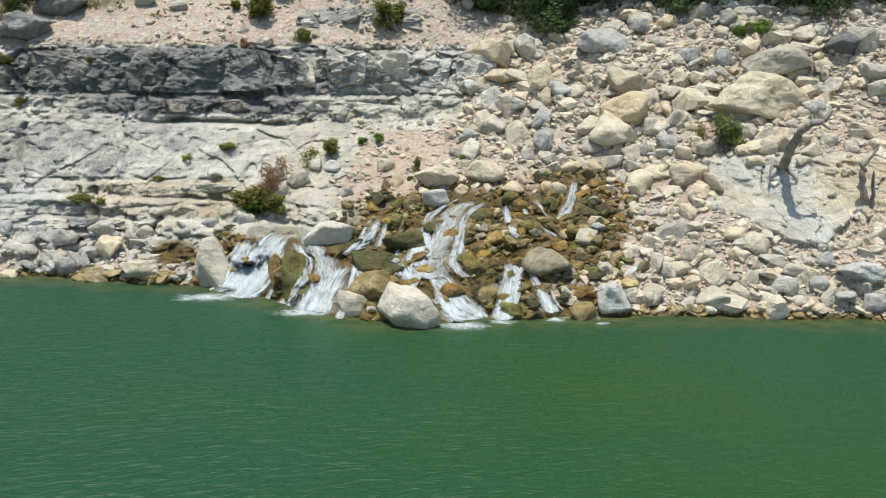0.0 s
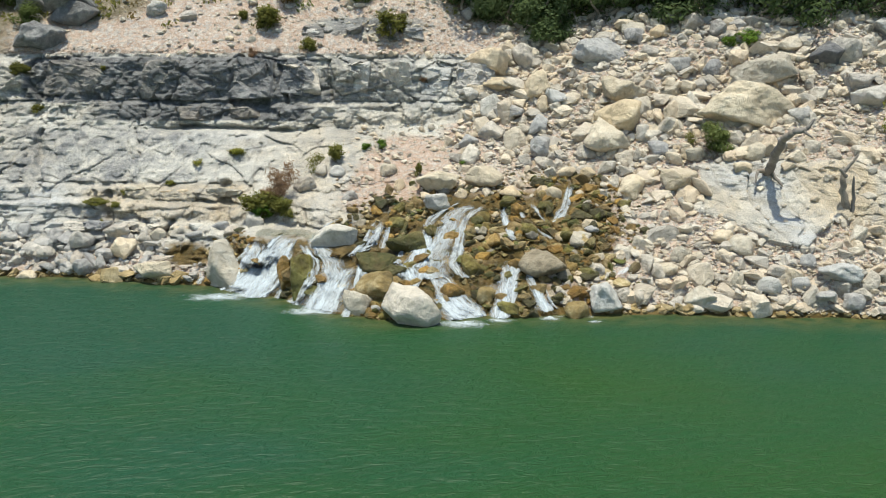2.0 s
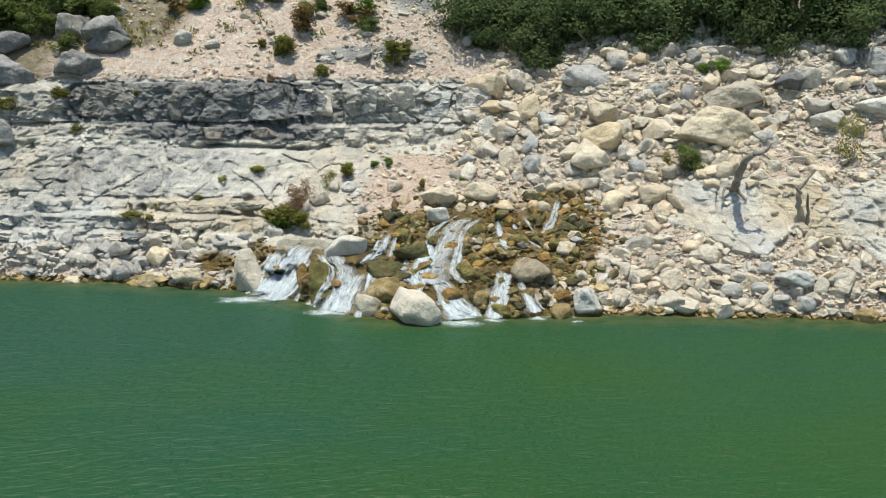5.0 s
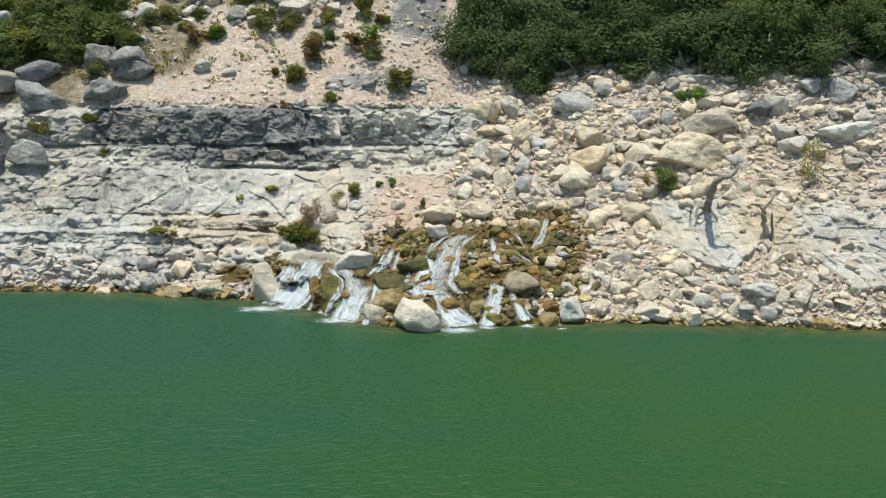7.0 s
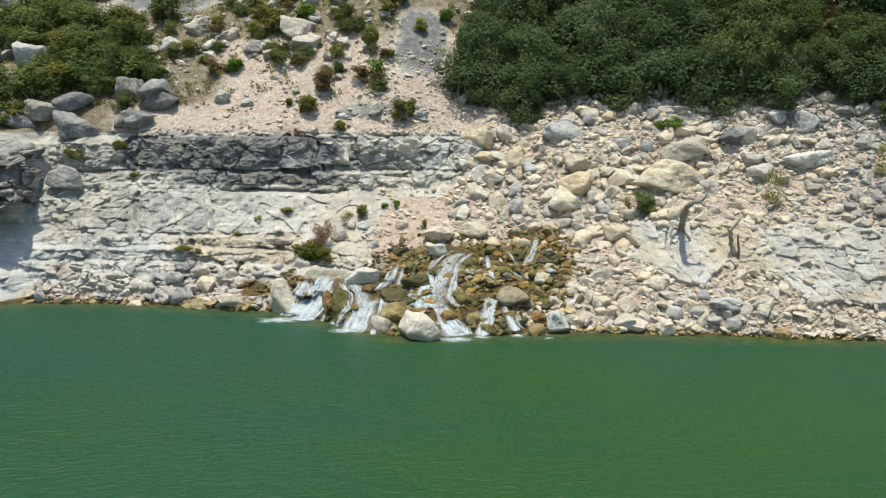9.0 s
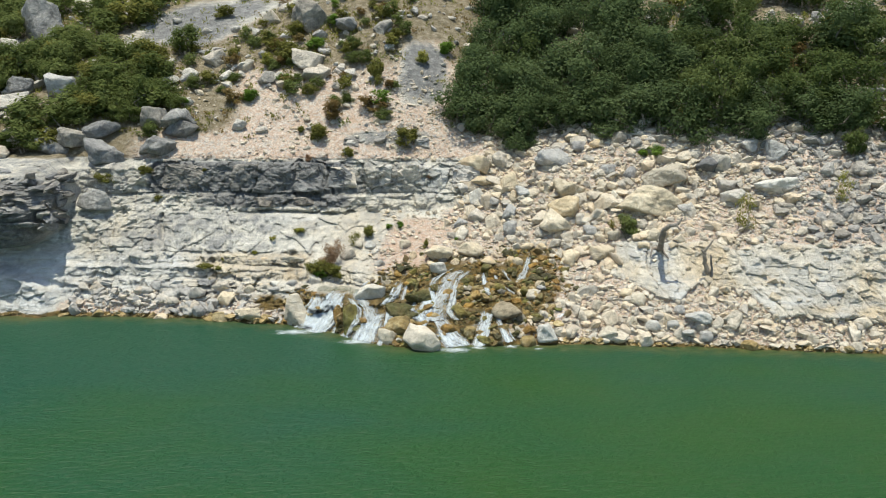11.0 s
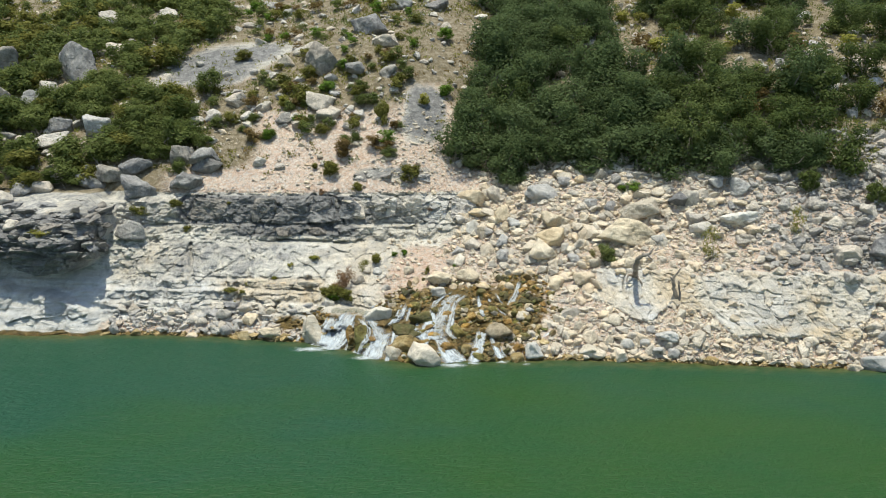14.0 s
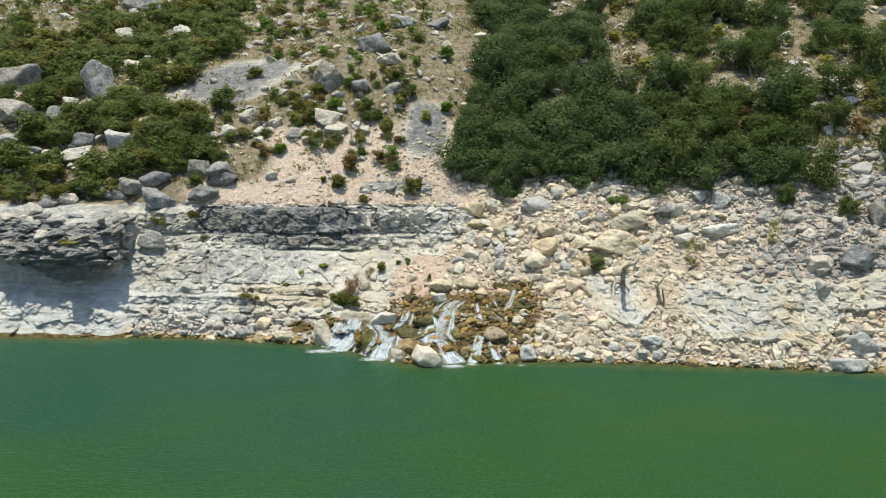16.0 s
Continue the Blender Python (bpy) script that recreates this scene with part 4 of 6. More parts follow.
boulder(2.89, 4.62, 0.47, 0.68, "cream", 0, 0)
boulder(1.22, 3.81, 0.85, 0.67, "grey", 0, 1)
boulder(2.75, 3.98, 0.81, 0.74, "white", 20, 1)
boulder(2.64, 3.32, 0.82, 0.79, "grey", 0, 1)
boulder(0.43, 3.46, 0.77, 0.55, "grey", 15, 1)
boulder(0.61, 3.14, 0.55, 0.65, "white", -30, 1)
boulder(5.19, 2.40, 0.79, 0.87, "cream", 0, 0)
boulder(6.45, 2.64, 1.17, 0.76, "tan", 0, 0)
boulder(-0.34, 2.49, 1.34, 0.89, "cream", 0, 0)
boulder(0.94, 2.61, 1.15, 0.69, "cream", 0, 0)
boulder(-0.51, 2.08, 0.78, 0.56, "white", 0, 0)
boulder(-3.12, 1.35, 1.45, 0.92, "white", 15, 1)
boulder(-1.02, -0.02, 1.5, 1.3, "white", -18, 1)
boulder(-2.32, 0.14, 0.72, 0.74, "cream", 0, 0)
boulder(-1.9, 0.45, 1.05, 0.9, "algae", 0, 1)
boulder(-6.35, 0.39, 1.12, 1.50, "cream", 8, 0)
boulder(-3.88, 0.47, 0.79, 1.33, "algae", -10, 0)
boulder(-4.41, 0.50, 0.40, 0.93, "algae", 0, 0)
boulder(-1.14, 1.19, 1.23, 0.71, "moss", 0, 0)
boulder(-1.96, 0.91, 1.28, 0.54, "moss", 0, 0)
boulder(0.58, 0.77, 0.65, 0.74, "algae", 0, 0)
boulder(2.44, 0.87, 1.16, 0.86, "greybrown", -25, 1)
boulder(3.82, 0.28, 0.95, 0.85, "white", -28, 1)
boulder(3.08, 0.01, 0.64, 0.64, "algae", 0, 0)
boulder(3.45, 1.32, 0.59, 0.52, "cream", 0, 0)
boulder(3.82, 1.52, 0.48, 0.34, "grey", 0, 0)
boulder(6.24, 0.29, 0.76, 0.57, "cream", 0, 0)
boulder(8.01, 0.62, 0.68, 0.40, "white", 0, 0)
boulder(9.84, 0.94, 1.17, 0.54, "white", -3, 1)
boulder(6.06, 1.08, 0.60, 0.48, "cream", 0, 0)
boulder(5.56, 0.81, 0.65, 0.47, "cream", 0, 0)
boulder(7.56, 1.35, 0.66, 0.54, "cream", 0, 0)
boulder(8.74, 0.65, 0.46, 0.37, "grey", 0, 0)
boulder(7.23, 1.49, 0.58, 0.42, "cream", 0, 0)
boulder(8.25, 0.87, 0.49, 0.37, "grey", 0, 0)
boulder(9.11, 1.13, 0.41, 0.35, "grey", 0, 0)
boulder(9.90, 0.32, 0.53, 0.42, "grey", 0, 0)
boulder(9.24, 0.43, 0.48, 0.34, "grey", 0, 0)
boulder(-10.66, 0.24, 0.60, 0.50, "grey", 0, 1)
boulder(-11.13, 0.17, 0.47, 0.43, "grey", 0, 1)
boulder(-10.16, 0.31, 0.38, 0.59, "grey", 0, 1)
boulder(-9.53, 0.70, 0.82, 0.63, "cream", 0, 1)
boulder(-8.31, 0.22, 1.30, 0.75, "cream", 0, 1)
boulder(-9.77, 1.14, 0.87, 0.47, "grey", 0, 1)
boulder(-9.05, 1.05, 0.51, 0.47, "grey", 0, 1)
boulder(-8.62, 1.07, 0.51, 0.64, "cream", 0, 1)
boulder(-7.44, 1.15, 0.70, 0.33, "grey", 5, 1)
boulder(-6.77, 1.36, 0.48, 0.27, "grey", 0, 1)
boulder(-5.74, 1.52, 0.57, 0.46, "grey", 0, 1)
boulder(-6.41, 1.27, 0.44, 0.30, "grey", 0, 0)
boulder(-11.83, 1.00, 0.55, 0.44, "grey", 20, 1)
boulder(-10.90, 0.87, 0.74, 0.57, "grey", 0, 1)
boulder(-12.35, 0.63, 0.61, 0.47, "grey", 0, 1)
boulder(-12.82, 1.12, 0.52, 0.44, "grey", 0, 1)
boulder(-11.16, 0.47, 0.44, 0.40, "grey", 0, 1)
boulder(-12.31, -0.00, 0.66, 0.36, "cream", 0, 0)
boulder(-13.94, 6.76, 1.57, 0.90, "dark", 0, 1)
boulder(-13.24, 7.59, 1.61, 0.92, "dark", 0, 1)
boulder(-3.02, 2.18, 0.48, 0.34, "grey", 0, 0)
boulder(-4.06, 2.75, 0.44, 0.35, "white", 0, 0)
boulder(-3.55, 2.75, 0.50, 0.35, "white", 0, 0)
boulder(-1.98, 2.78, 0.50, 0.42, "cream", 0, 0)
boulder(-4.46, 2.40, 0.86, 0.48, "grey", 15, 0)
boulder(-1.63, 2.40, 0.42, 0.44, "cream", 0, 0)
boulder(0.31, 2.23, 0.48, 0.34, "cream", 0, 0)
boulder(1.68, 2.30, 0.74, 0.37, "tan", 0, 0)
boulder(8.86, 7.11, 0.73, 0.53, "grey", 0, 0)
boulder(8.10, 7.30, 0.81, 0.58, "grey", 0, 0)
boulder(7.03, 7.06, 0.67, 0.47, "tan", 0, 0)
boulder(6.12, 6.86, 0.75, 0.59, "grey", 0, 0)
boulder(6.58, 6.32, 0.62, 0.46, "grey", 0, 0)
boulder(7.32, 5.96, 0.71, 0.48, "grey", 0, 0)
boulder(8.23, 5.77, 0.59, 0.62, "grey", 0, 0)
boulder(6.88, 5.11, 0.76, 0.54, "cream", 0, 0)
boulder(7.39, 4.74, 0.51, 0.82, "white", 0, 0)
boulder(3.44, 2.79, 0.59, 0.41, "cream", 0, 0)
boulder(10.28, 4.46, 0.71, 0.51, "grey", 0, 0)
boulder(10.51, 4.55, 0.45, 0.44, "white", 0, 0)
boulder(12.78, 6.52, 0.67, 0.60, "grey", 0, 0)
boulder(9.55, 3.79, 0.46, 0.39, "grey", 0, 0)
boulder(8.72, 3.53, 0.68, 0.55, "cream", 0, 0)
boulder(8.23, 3.13, 0.52, 0.32, "cream", 0, 0)
boulder(7.10, 3.35, 0.61, 0.47, "cream", 0, 0)
boulder(6.20, 3.48, 0.65, 0.51, "grey", 0, 0)
boulder(5.83, 3.88, 0.57, 0.53, "grey", 0, 0)
boulder(5.83, 2.77, 0.48, 0.40, "cream", 0, 0)
boulder(4.07, 2.78, 0.49, 0.41, "tan", 0, 0)
boulder(1.86, 1.96, 0.46, 0.39, "algae", 0, 0)
boulder(0.00, 1.34, 0.50, 0.43, "algae", 0, 0)
boulder(1.18, 1.29, 0.53, 0.43, "algae", 0, 0)
boulder(-0.55, 0.71, 0.48, 0.35, "algae", 0, 0)
boulder(-0.88, 0.58, 0.36, 0.29, "algae", 0, 0)
boulder(1.42, 0.11, 0.53, 0.36, "algae", 0, 0)
boulder(0.83, 0.35, 0.49, 0.43, "algae", 0, 0)
boulder(-1.51, 1.69, 0.55, 0.38, "algae", 0, 0)
boulder(2.08, 1.54, 0.59, 0.41, "algae", 0, 0)
boulder(2.93, 2.24, 0.54, 0.50, "tan", 0, 0)
boulder(2.19, 0.45, 0.41, 0.40, "algae", 0, 0)
boulder(0.02, 0.42, 0.63, 0.43, "algae", 0, 0)
boulder(-1.12, 0.81, 0.42, 0.36, "algae", 0, 0)
boulder(0.76, 1.65, 0.46, 0.35, "moss", 0, 0)
boulder(1.64, 2.08, 0.53, 0.39, "moss", 0, 0)
boulder(-0.59, 1.52, 0.45, 0.38, "moss", 0, 0)
boulder(-23.54, 12.80, 2.72, 2.78, "slate", 0, 1)
boulder(-29.13, 12.96, 3.51, 1.76, "slate", 10, 1)
boulder(-27.61, 10.85, 2.73, 1.89, "slate", -15, 1)
boulder(-25.04, 11.13, 1.52, 1.14, "grey", 20, 1)
boulder(-24.50, 11.77, 1.25, 0.93, "grey", 0, 1)
boulder(-20.13, 9.47, 2.20, 1.30, "grey", 0, 1)
boulder(-22.70, 8.78, 2.71, 0.92, "grey", 5, 1)
boulder(-19.16, 10.70, 1.06, 0.67, "grey", 0, 1)
boulder(-14.79, 8.13, 1.40, 1.19, "slate", -20, 1)
boulder(-13.41, 7.83, 1.59, 1.18, "slate", 5, 1)
boulder(-17.05, 7.47, 1.77, 0.96, "slate", 12, 1)
boulder(-16.48, 6.43, 2.07, 1.29, "slate", 0, 1)
boulder(-18.18, 7.13, 1.63, 1.03, "slate", 10, 1)
boulder(-19.22, 6.67, 1.43, 1.02, "slate", 0, 1)
boulder(-20.80, 6.98, 1.31, 0.96, "grey", 0, 1)
boulder(-14.11, 6.87, 1.62, 1.02, "slate", -5, 1)
boulder(-22.56, 6.30, 1.32, 1.06, "slate", 0, 1)
boulder(-22.69, 6.04, 1.21, 0.89, "grey", 0, 1)
boulder(-21.64, 6.39, 1.15, 0.87, "grey", 0, 1)
boulder(-16.46, 4.26, 1.45, 1.2, "slate", -10, 1)
boulder(-5.40, 15.82, 2.44, 1.82, "slate", 0, 1)
boulder(-7.97, 13.34, 2.22, 2.10, "slate", -20, 1)
boulder(-5.76, 12.98, 1.24, 0.99, "slate", 0, 1)
boulder(-3.78, 12.81, 1.09, 0.91, "slate", 0, 1)
boulder(-4.32, 14.72, 2.05, 0.96, "grey", 0, 1)
boulder(-7.54, 10.97, 1.69, 1.18, "grey", 0, 1)
boulder(-7.07, 10.36, 1.39, 0.66, "grey", 0, 1)
boulder(-9.72, 9.99, 1.04, 0.80, "slate", 0, 0)
boulder(-3.34, 17.71, 1.33, 1.14, "grey", 0, 1)
boulder(-1.22, 17.47, 1.84, 1.14, "slate", 10, 1)
boulder(-26.09, 19.90, 3.69, 1.73, "slate", 0, 1)
boulder(-24.96, 16.82, 1.48, 1.28, "grey", 0, 1)
boulder(-20.96, 17.29, 1.32, 1.02, "grey", 0, 1)
boulder(-9.18, 14.48, 1.15, 0.81, "grey", 0, 1)
boulder(-12.77, 11.01, 1.28, 0.90, "grey", 15, 1)
boulder(-10.47, 7.74, 0.79, 0.62, "grey", 0, 0)
boulder(22.22, 6.25, 1.35, 1.79, "dark", 0, 0)
boulder(20.28, 4.45, 1.63, 1.24, "dark", 0, 1)
boulder(18.39, 4.16, 1.34, 1.06, "grey", 0, 1)
boulder(14.20, 5.51, 1.72, 0.81, "white", 0, 0)
boulder(12.33, 4.97, 1.07, 0.75, "white", 0, 0)
boulder(19.40, 0.93, 1.38, 1.73, "white", 0, 1)
boulder(17.30, -0.00, 0.77, 0.38, "cream", 0, 0)
boulder(18.17, -0.01, 0.46, 0.27, "cream", 0, 0)
boulder(14.59, 6.78, 0.91, 1.09, "grey", 0, 0)
boulder(12.07, 6.31, 1.10, 0.90, "grey", 0, 0)
boulder(13.55, 7.09, 0.93, 0.71, "grey", 0, 0)
boulder(16.37, 6.16, 0.83, 0.63, "grey", 0, 0)
boulder(20.11, 6.06, 1.06, 0.80, "grey", 0, 0)
boulder(18.44, 5.44, 0.87, 0.67, "grey", 0, 0)
boulder(18.49, 0.16, 1.57, 0.71, "white", 0, 0)
boulder(14.00, 13.09, 0.93, 0.68, "white", 0, 0)
boulder(11.02, 13.31, 0.73, 0.61, "white", 0, 0)
boulder(22.00, 12.50, 1.37, 0.86, "grey", 0, 1)
boulder(24.75, 15.09, 1.25, 0.85, "grey", 0, 1)
boulder(27.88, 16.58, 1.32, 0.89, "grey", 0, 1)
boulder(26.34, 14.09, 1.42, 0.89, "grey", 0, 1)
boulder(23.05, 16.66, 0.94, 0.66, "white", 0, 1)
boulder(23.35, 13.42, 0.91, 0.66, "grey", 0, 1)
boulder(21.62, 13.74, 1.27, 0.89, "grey", 0, 0)
boulder(24.11, 12.70, 1.24, 0.72, "grey", 0, 0)
boulder(28.08, 18.06, 1.22, 0.68, "grey", 0, 0)
boulder(21.16, 11.82, 1.15, 0.92, "grey", 0, 0)
boulder(15.99, 11.73, 0.68, 0.50, "white", 0, 0)
boulder(-21.21, 5.10, 0.88, 0.61, "grey", 0, 0)
boulder(-27.25, 9.62, 1.39, 0.73, "grey", 0, 0)
boulder(-22.09, 14.32, 1.42, 1.00, "grey", 0, 1)
boulder(-22.41, 9.60, 1.38, 0.87, "slate", 0, 1)
boulder(-25.18, 8.99, 1.37, 0.72, "slate", 0, 1)

# ---- falling water ----
STREAM_PTS = []
STREAMS = []


def ribbon(width, p, seed, body):
    """A band of running water down the steps through points (x, z): verts, faces, u, v and body."""
    rng = np.random.default_rng(seed)
    seg = np.concatenate([[0], np.cumsum(np.hypot(*np.diff(p, axis=0).T) + 1e-4)])
    n = max(10, int(seg[-1] / 0.05))
    s = np.linspace(0, seg[-1], n)
    cx, cz = np.interp(s, seg, p[:, 0]), np.interp(s, seg, p[:, 1])
    cx = cx + 0.07 * vnoise(s * 2.5, 0 * s, 0 * s, seed) * (width < 0.4)
    cy = surface(cx, np.maximum(cz, 0.0))
    for _ in range(8):
        cx[1:-1] = (cx[:-2] + cx[1:-1] + cx[2:]) / 3
        cy[1:-1] = np.minimum(cy[1:-1], (cy[:-2] + cy[1:-1] + cy[2:]) / 3)
    m = 15 if width > 0.4 else 7
    u = np.linspace(-1, 1, m)
    wid = width * (0.5 + 0.16 * vnoise(s * 2.2, 0 * s, 0 * s, seed + 3)) * (0.7 + 0.4 * s / seg[-1])
    U, S = np.meshgrid(u, s, indexing="ij")
    o = rng.uniform(0, 50)
    PX = cx[None] + U * wid[None] + 0.05 * vnoise(S * 5 + o, U * 3, 0 * U, 2)
    PZ = np.maximum(cz[None], 0.015) + 0.03 * vnoise(S * 4, U * 4 + o, 0 * U, 3)
    PY = surface(PX, np.maximum(PZ, 0.0))
    PY = np.minimum(PY, cy[None] + 0.25 * U ** 2) - 0.12 * (1 - U ** 2) - 0.08 + 0.06 * fbm(U * 4 + o, S * 3, 0 * U, 3, 5)
    ends = sstep(0.0, 0.25, S) * 0.6 - 0.6
    idx = np.arange(m * n).reshape(m, n)
    quads = np.stack([idx[:-1, :-1], idx[1:, :-1], idx[1:, 1:], idx[:-1, 1:]], -1).reshape(-1, 4)
    STREAM_PTS.extend(zip(cx, cz, wid))
    return np.stack([PX, PY, PZ], -1).reshape(-1, 3), quads, (U * wid[None] + o).reshape(-1), S.reshape(-1), (body - 1.0 * np.abs(U) ** 2.2 + ends).reshape(-1)


def stream(width, *pts):
    """White water that runs down the steps: a thin sheet with many strands in it and beside it."""
    seed = len(STREAMS) * 31 + 5
    r = np.random.default_rng(seed)
    p = np.array(pts, float)
    bands = [ribbon(width, p, seed, 1.07 if width >= 0.5 else 1.12)]
    if width >= 0.45:
        for k in range(int(width / 0.16) + 1):
            o = width * r.uniform(-0.62, 0.62)
            a = int(r.integers(0, max(1, len(pts) - 2)))
            q = p[a:] + np.array([o, 0.0]) * (0.65 + 0.45 * np.linspace(0, 1, len(p))[a:, None]) + r.normal(scale=0.03, size=p[a:].shape)
            q[:, 1] = np.maximum(q[:, 1], 0)
            bands.append(ribbon(r.uniform(0.16, 0.42), q, seed + k + 1, 1.12))
    base, vs, qs = 0, [], []
    for v, q, *_ in bands:
        vs.append(v)
        qs.append(q + base)
        base += len(v)
    ob = mesh_object("waterfall", np.concatenate(vs), np.concatenate(qs), FALL)
    water_maps(ob, *[np.concatenate([w[k] for w in bands]) for k in (2, 3, 4)])
    STREAMS.append(ob)
    return tagged(ob, "white water tumbling down over wet stones", "waterfall", "streams of the cascade")


def water_maps(ob, u, v, body):
    uv = ob.data.uv_layers.new(name="UVMap")
    vi = np.zeros(len(ob.data.loops), np.int32)
    ob.data.loops.foreach_get("vertex_index", vi)
    uv.data.foreach_set("uv", np.stack([u[vi], v[vi]], -1).astype(np.float32).ravel())
    at = ob.data.attributes.new("body", "FLOAT", "POINT")
    at.data.foreach_set("value", body.astype(np.float32))


def foam(x, y, rx, ry):
    """A patch of foam spread on the lake where water falls in."""
    r, a = np.meshgrid(np.linspace(0.02, 1, 12), np.linspace(0, 2 * math.pi, 40, endpoint=False), indexing="ij")
    rr = r * (1 + 0.3 * vnoise(np.cos(a) * 2 + x, np.sin(a) * 2, 0 * a, 3))
    PX, PY = x + rx * rr * np.cos(a), y + ry * rr * np.sin(a)
    PZ = 0.012 + 0.05 * (1 - r) * (0.6 + vnoise(PX * 5, PY * 5, 0 * a, 8)) * (r < 0.9)
    idx = np.arange(r.size).reshape(r.shape)
    nxt = np.roll(idx, -1, axis=1)
    quads = np.stack([idx[:-1], idx[1:], nxt[1:], nxt[:-1]], -1).reshape(-1, 4)
    ob = mesh_object("foam_patch", np.stack([PX, PY, PZ], -1).reshape(-1, 3), quads, FOAM)
    water_maps(ob, PX.reshape(-1) * 0.5, PY.reshape(-1), (1.5 - 1.35 * r).reshape(-1))
    return tagged(ob, "white foam spreading on the green lake below the fall", "foam", "foam under the cascade")


stream(1.35, (-4.60, 1.4), (-4.80, 1.25), (-5.11, 0.75), (-5.52, 0.2), (-5.9, 0.00))
stream(0.8, (-4.35, 1.38), (-4.5, 1.2), (-4.8, 0.7), (-5.05, 0.25), (-5.2, 0.0))
stream(1.0, (-5.29, 1.32), (-5.36, 1.02), (-5.55, 0.61), (-5.70, 0.15))
stream(1.2, (-3.90, 1.40), (-3.66, 1.28), (-3.09, 1.09), (-2.98, 0.81), (-3.14, 0.35), (-3.36, 0.01))
stream(0.9, (-2.55, 0.94), (-2.77, 0.81), (-2.93, 0.49), (-3.13, 0.07))
stream(0.55, (-1.98, 1.82), (-2.04, 1.56), (-2.19, 1.27), (-2.48, 1.12))
stream(0.4, (-1.69, 1.77), (-1.80, 1.51), (-1.88, 1.19))
stream(1.0, (0.56, 2.11), (0.18, 1.95), (-0.15, 1.62), (-0.32, 1.23), (-0.59, 0.91), (-0.44, 0.70))
stream(0.85, (-0.48, 0.75), (-0.12, 0.51), (0.18, 0.23), (0.47, 0.00))
stream(0.85, (-0.39, 0.43), (-0.05, 0.18), (0.31, 0.00))
stream(0.45, (-0.82, 1.58), (-0.76, 1.30), (-0.85, 1.02))
stream(0.25, (1.37, 2.03), (1.57, 1.77), (1.64, 1.54))
stream(0.2, (1.95, 2.12), (2.00, 1.83))
stream(0.6, (1.66, 1.03), (1.53, 0.75), (1.33, 0.43), (1.21, 0.01))
stream(0.5, (1.79, 0.97), (2.04, 0.65), (2.21, 0.36), (2.32, 0.16))
stream(0.3, (1.45, 2.15), (1.4, 1.9), (1.62, 1.6), (1.75, 1.4))
stream(0.22, (2.3, 2.2), (2.42, 1.95), (2.6, 1.75))
stream(0.3, (3.5, 2.62), (3.46, 2.35), (3.2, 2.0), (3.0, 1.8))
stream(0.35, (-1.75, 1.2), (-1.85, 0.95), (-2.05, 0.72))
stream(0.3, (-1.15, 1.55), (-1.3, 1.3), (-1.42, 1.0))
stream(0.4, (-2.5, 0.98), (-2.35, 0.8), (-2.2, 0.62))
stream(0.3, (-0.55, 1.0), (-0.8, 0.78), (-0.95, 0.55))
stream(0.35, (1.13, 0.65), (0.98, 0.49), (0.86, 0.39))
stream(0.2, (3.56, 2.61), (3.39, 2.37), (3.09, 1.97), (2.81, 1.73))
stream(0.2, (2.12, 1.69), (2.38, 1.55), (2.73, 1.40))
stream(0.3, (3.30, 0.15), (3.42, 0.00), (3.42, 0.00))
stream(0.35, (2.47, 0.01), (2.64, 0.00), (2.74, 0.00))
stream(0.25, (-6.94, 0.42), (-6.93, 0.24), (-7.05, 0.08))
stream(0.3, (4.71, 0.96), (4.51, 0.85), (4.37, 0.75))
stream(0.3, (-3.09, 1.81), (-3.48, 1.66), (-3.58, 1.51))
stream(0.35, (-2.13, 1.19), (-2.34, 1.13), (-2.57, 1.12))
stream(0.5, (-1.43, 1.04), (-1.23, 0.86), (-1.10, 0.64))
stream(0.4, (-3.71, 1.52), (-3.79, 1.41), (-3.79, 1.34))
def pool(x0, x1, z, lip, label):
    """A shallow shelf of clear water that fills a terrace to height z, up to its lip."""
    u, v = np.meshgrid(np.linspace(0, 1, 24), np.linspace(0, 1, 8), indexing="ij")
    px = x0 + (x1 - x0) * u
    back, front = surface(px, 0 * px + z) + 0.1, surface(px, 0 * px + lip) - 0.04
    py = front + (back - front) * v
    pz = z - (z - lip) * 0.5 * sstep(0.35, 0.0, v) + 0.006 * vnoise(px * 6, py * 6, 0 * px, 15)
    idx = np.arange(u.size).reshape(u.shape)
    quads = np.stack([idx[:-1, :-1], idx[1:, :-1], idx[1:, 1:], idx[:-1, 1:]], -1).reshape(-1, 4)
    ob = mesh_object("pool", np.stack([px, py, pz], -1).reshape(-1, 3), quads, POOL)
    return tagged(ob, label, "pool", "pools of the cascade")


pool(-5.5, -3.4, 1.42, 1.3, "shallow clear pool above the wide white fall")
pool(-2.2, -0.7, 2.12, 2.0, "shallow clear pool on the upper step of the cascade")
foam(-6.2, 21.75, 1.1, 0.55)
foam(-5.6, 21.95, 0.5, 0.35)
foam(-3.45, 20.45, 0.95, 0.45)
foam(0.3, 19.5, 1.0, 0.4)
foam(1.2, 19.85, 0.5, 0.25)
foam(2.4, 20.0, 0.35, 0.18)
foam(3.45, 19.75, 0.28, 0.16)

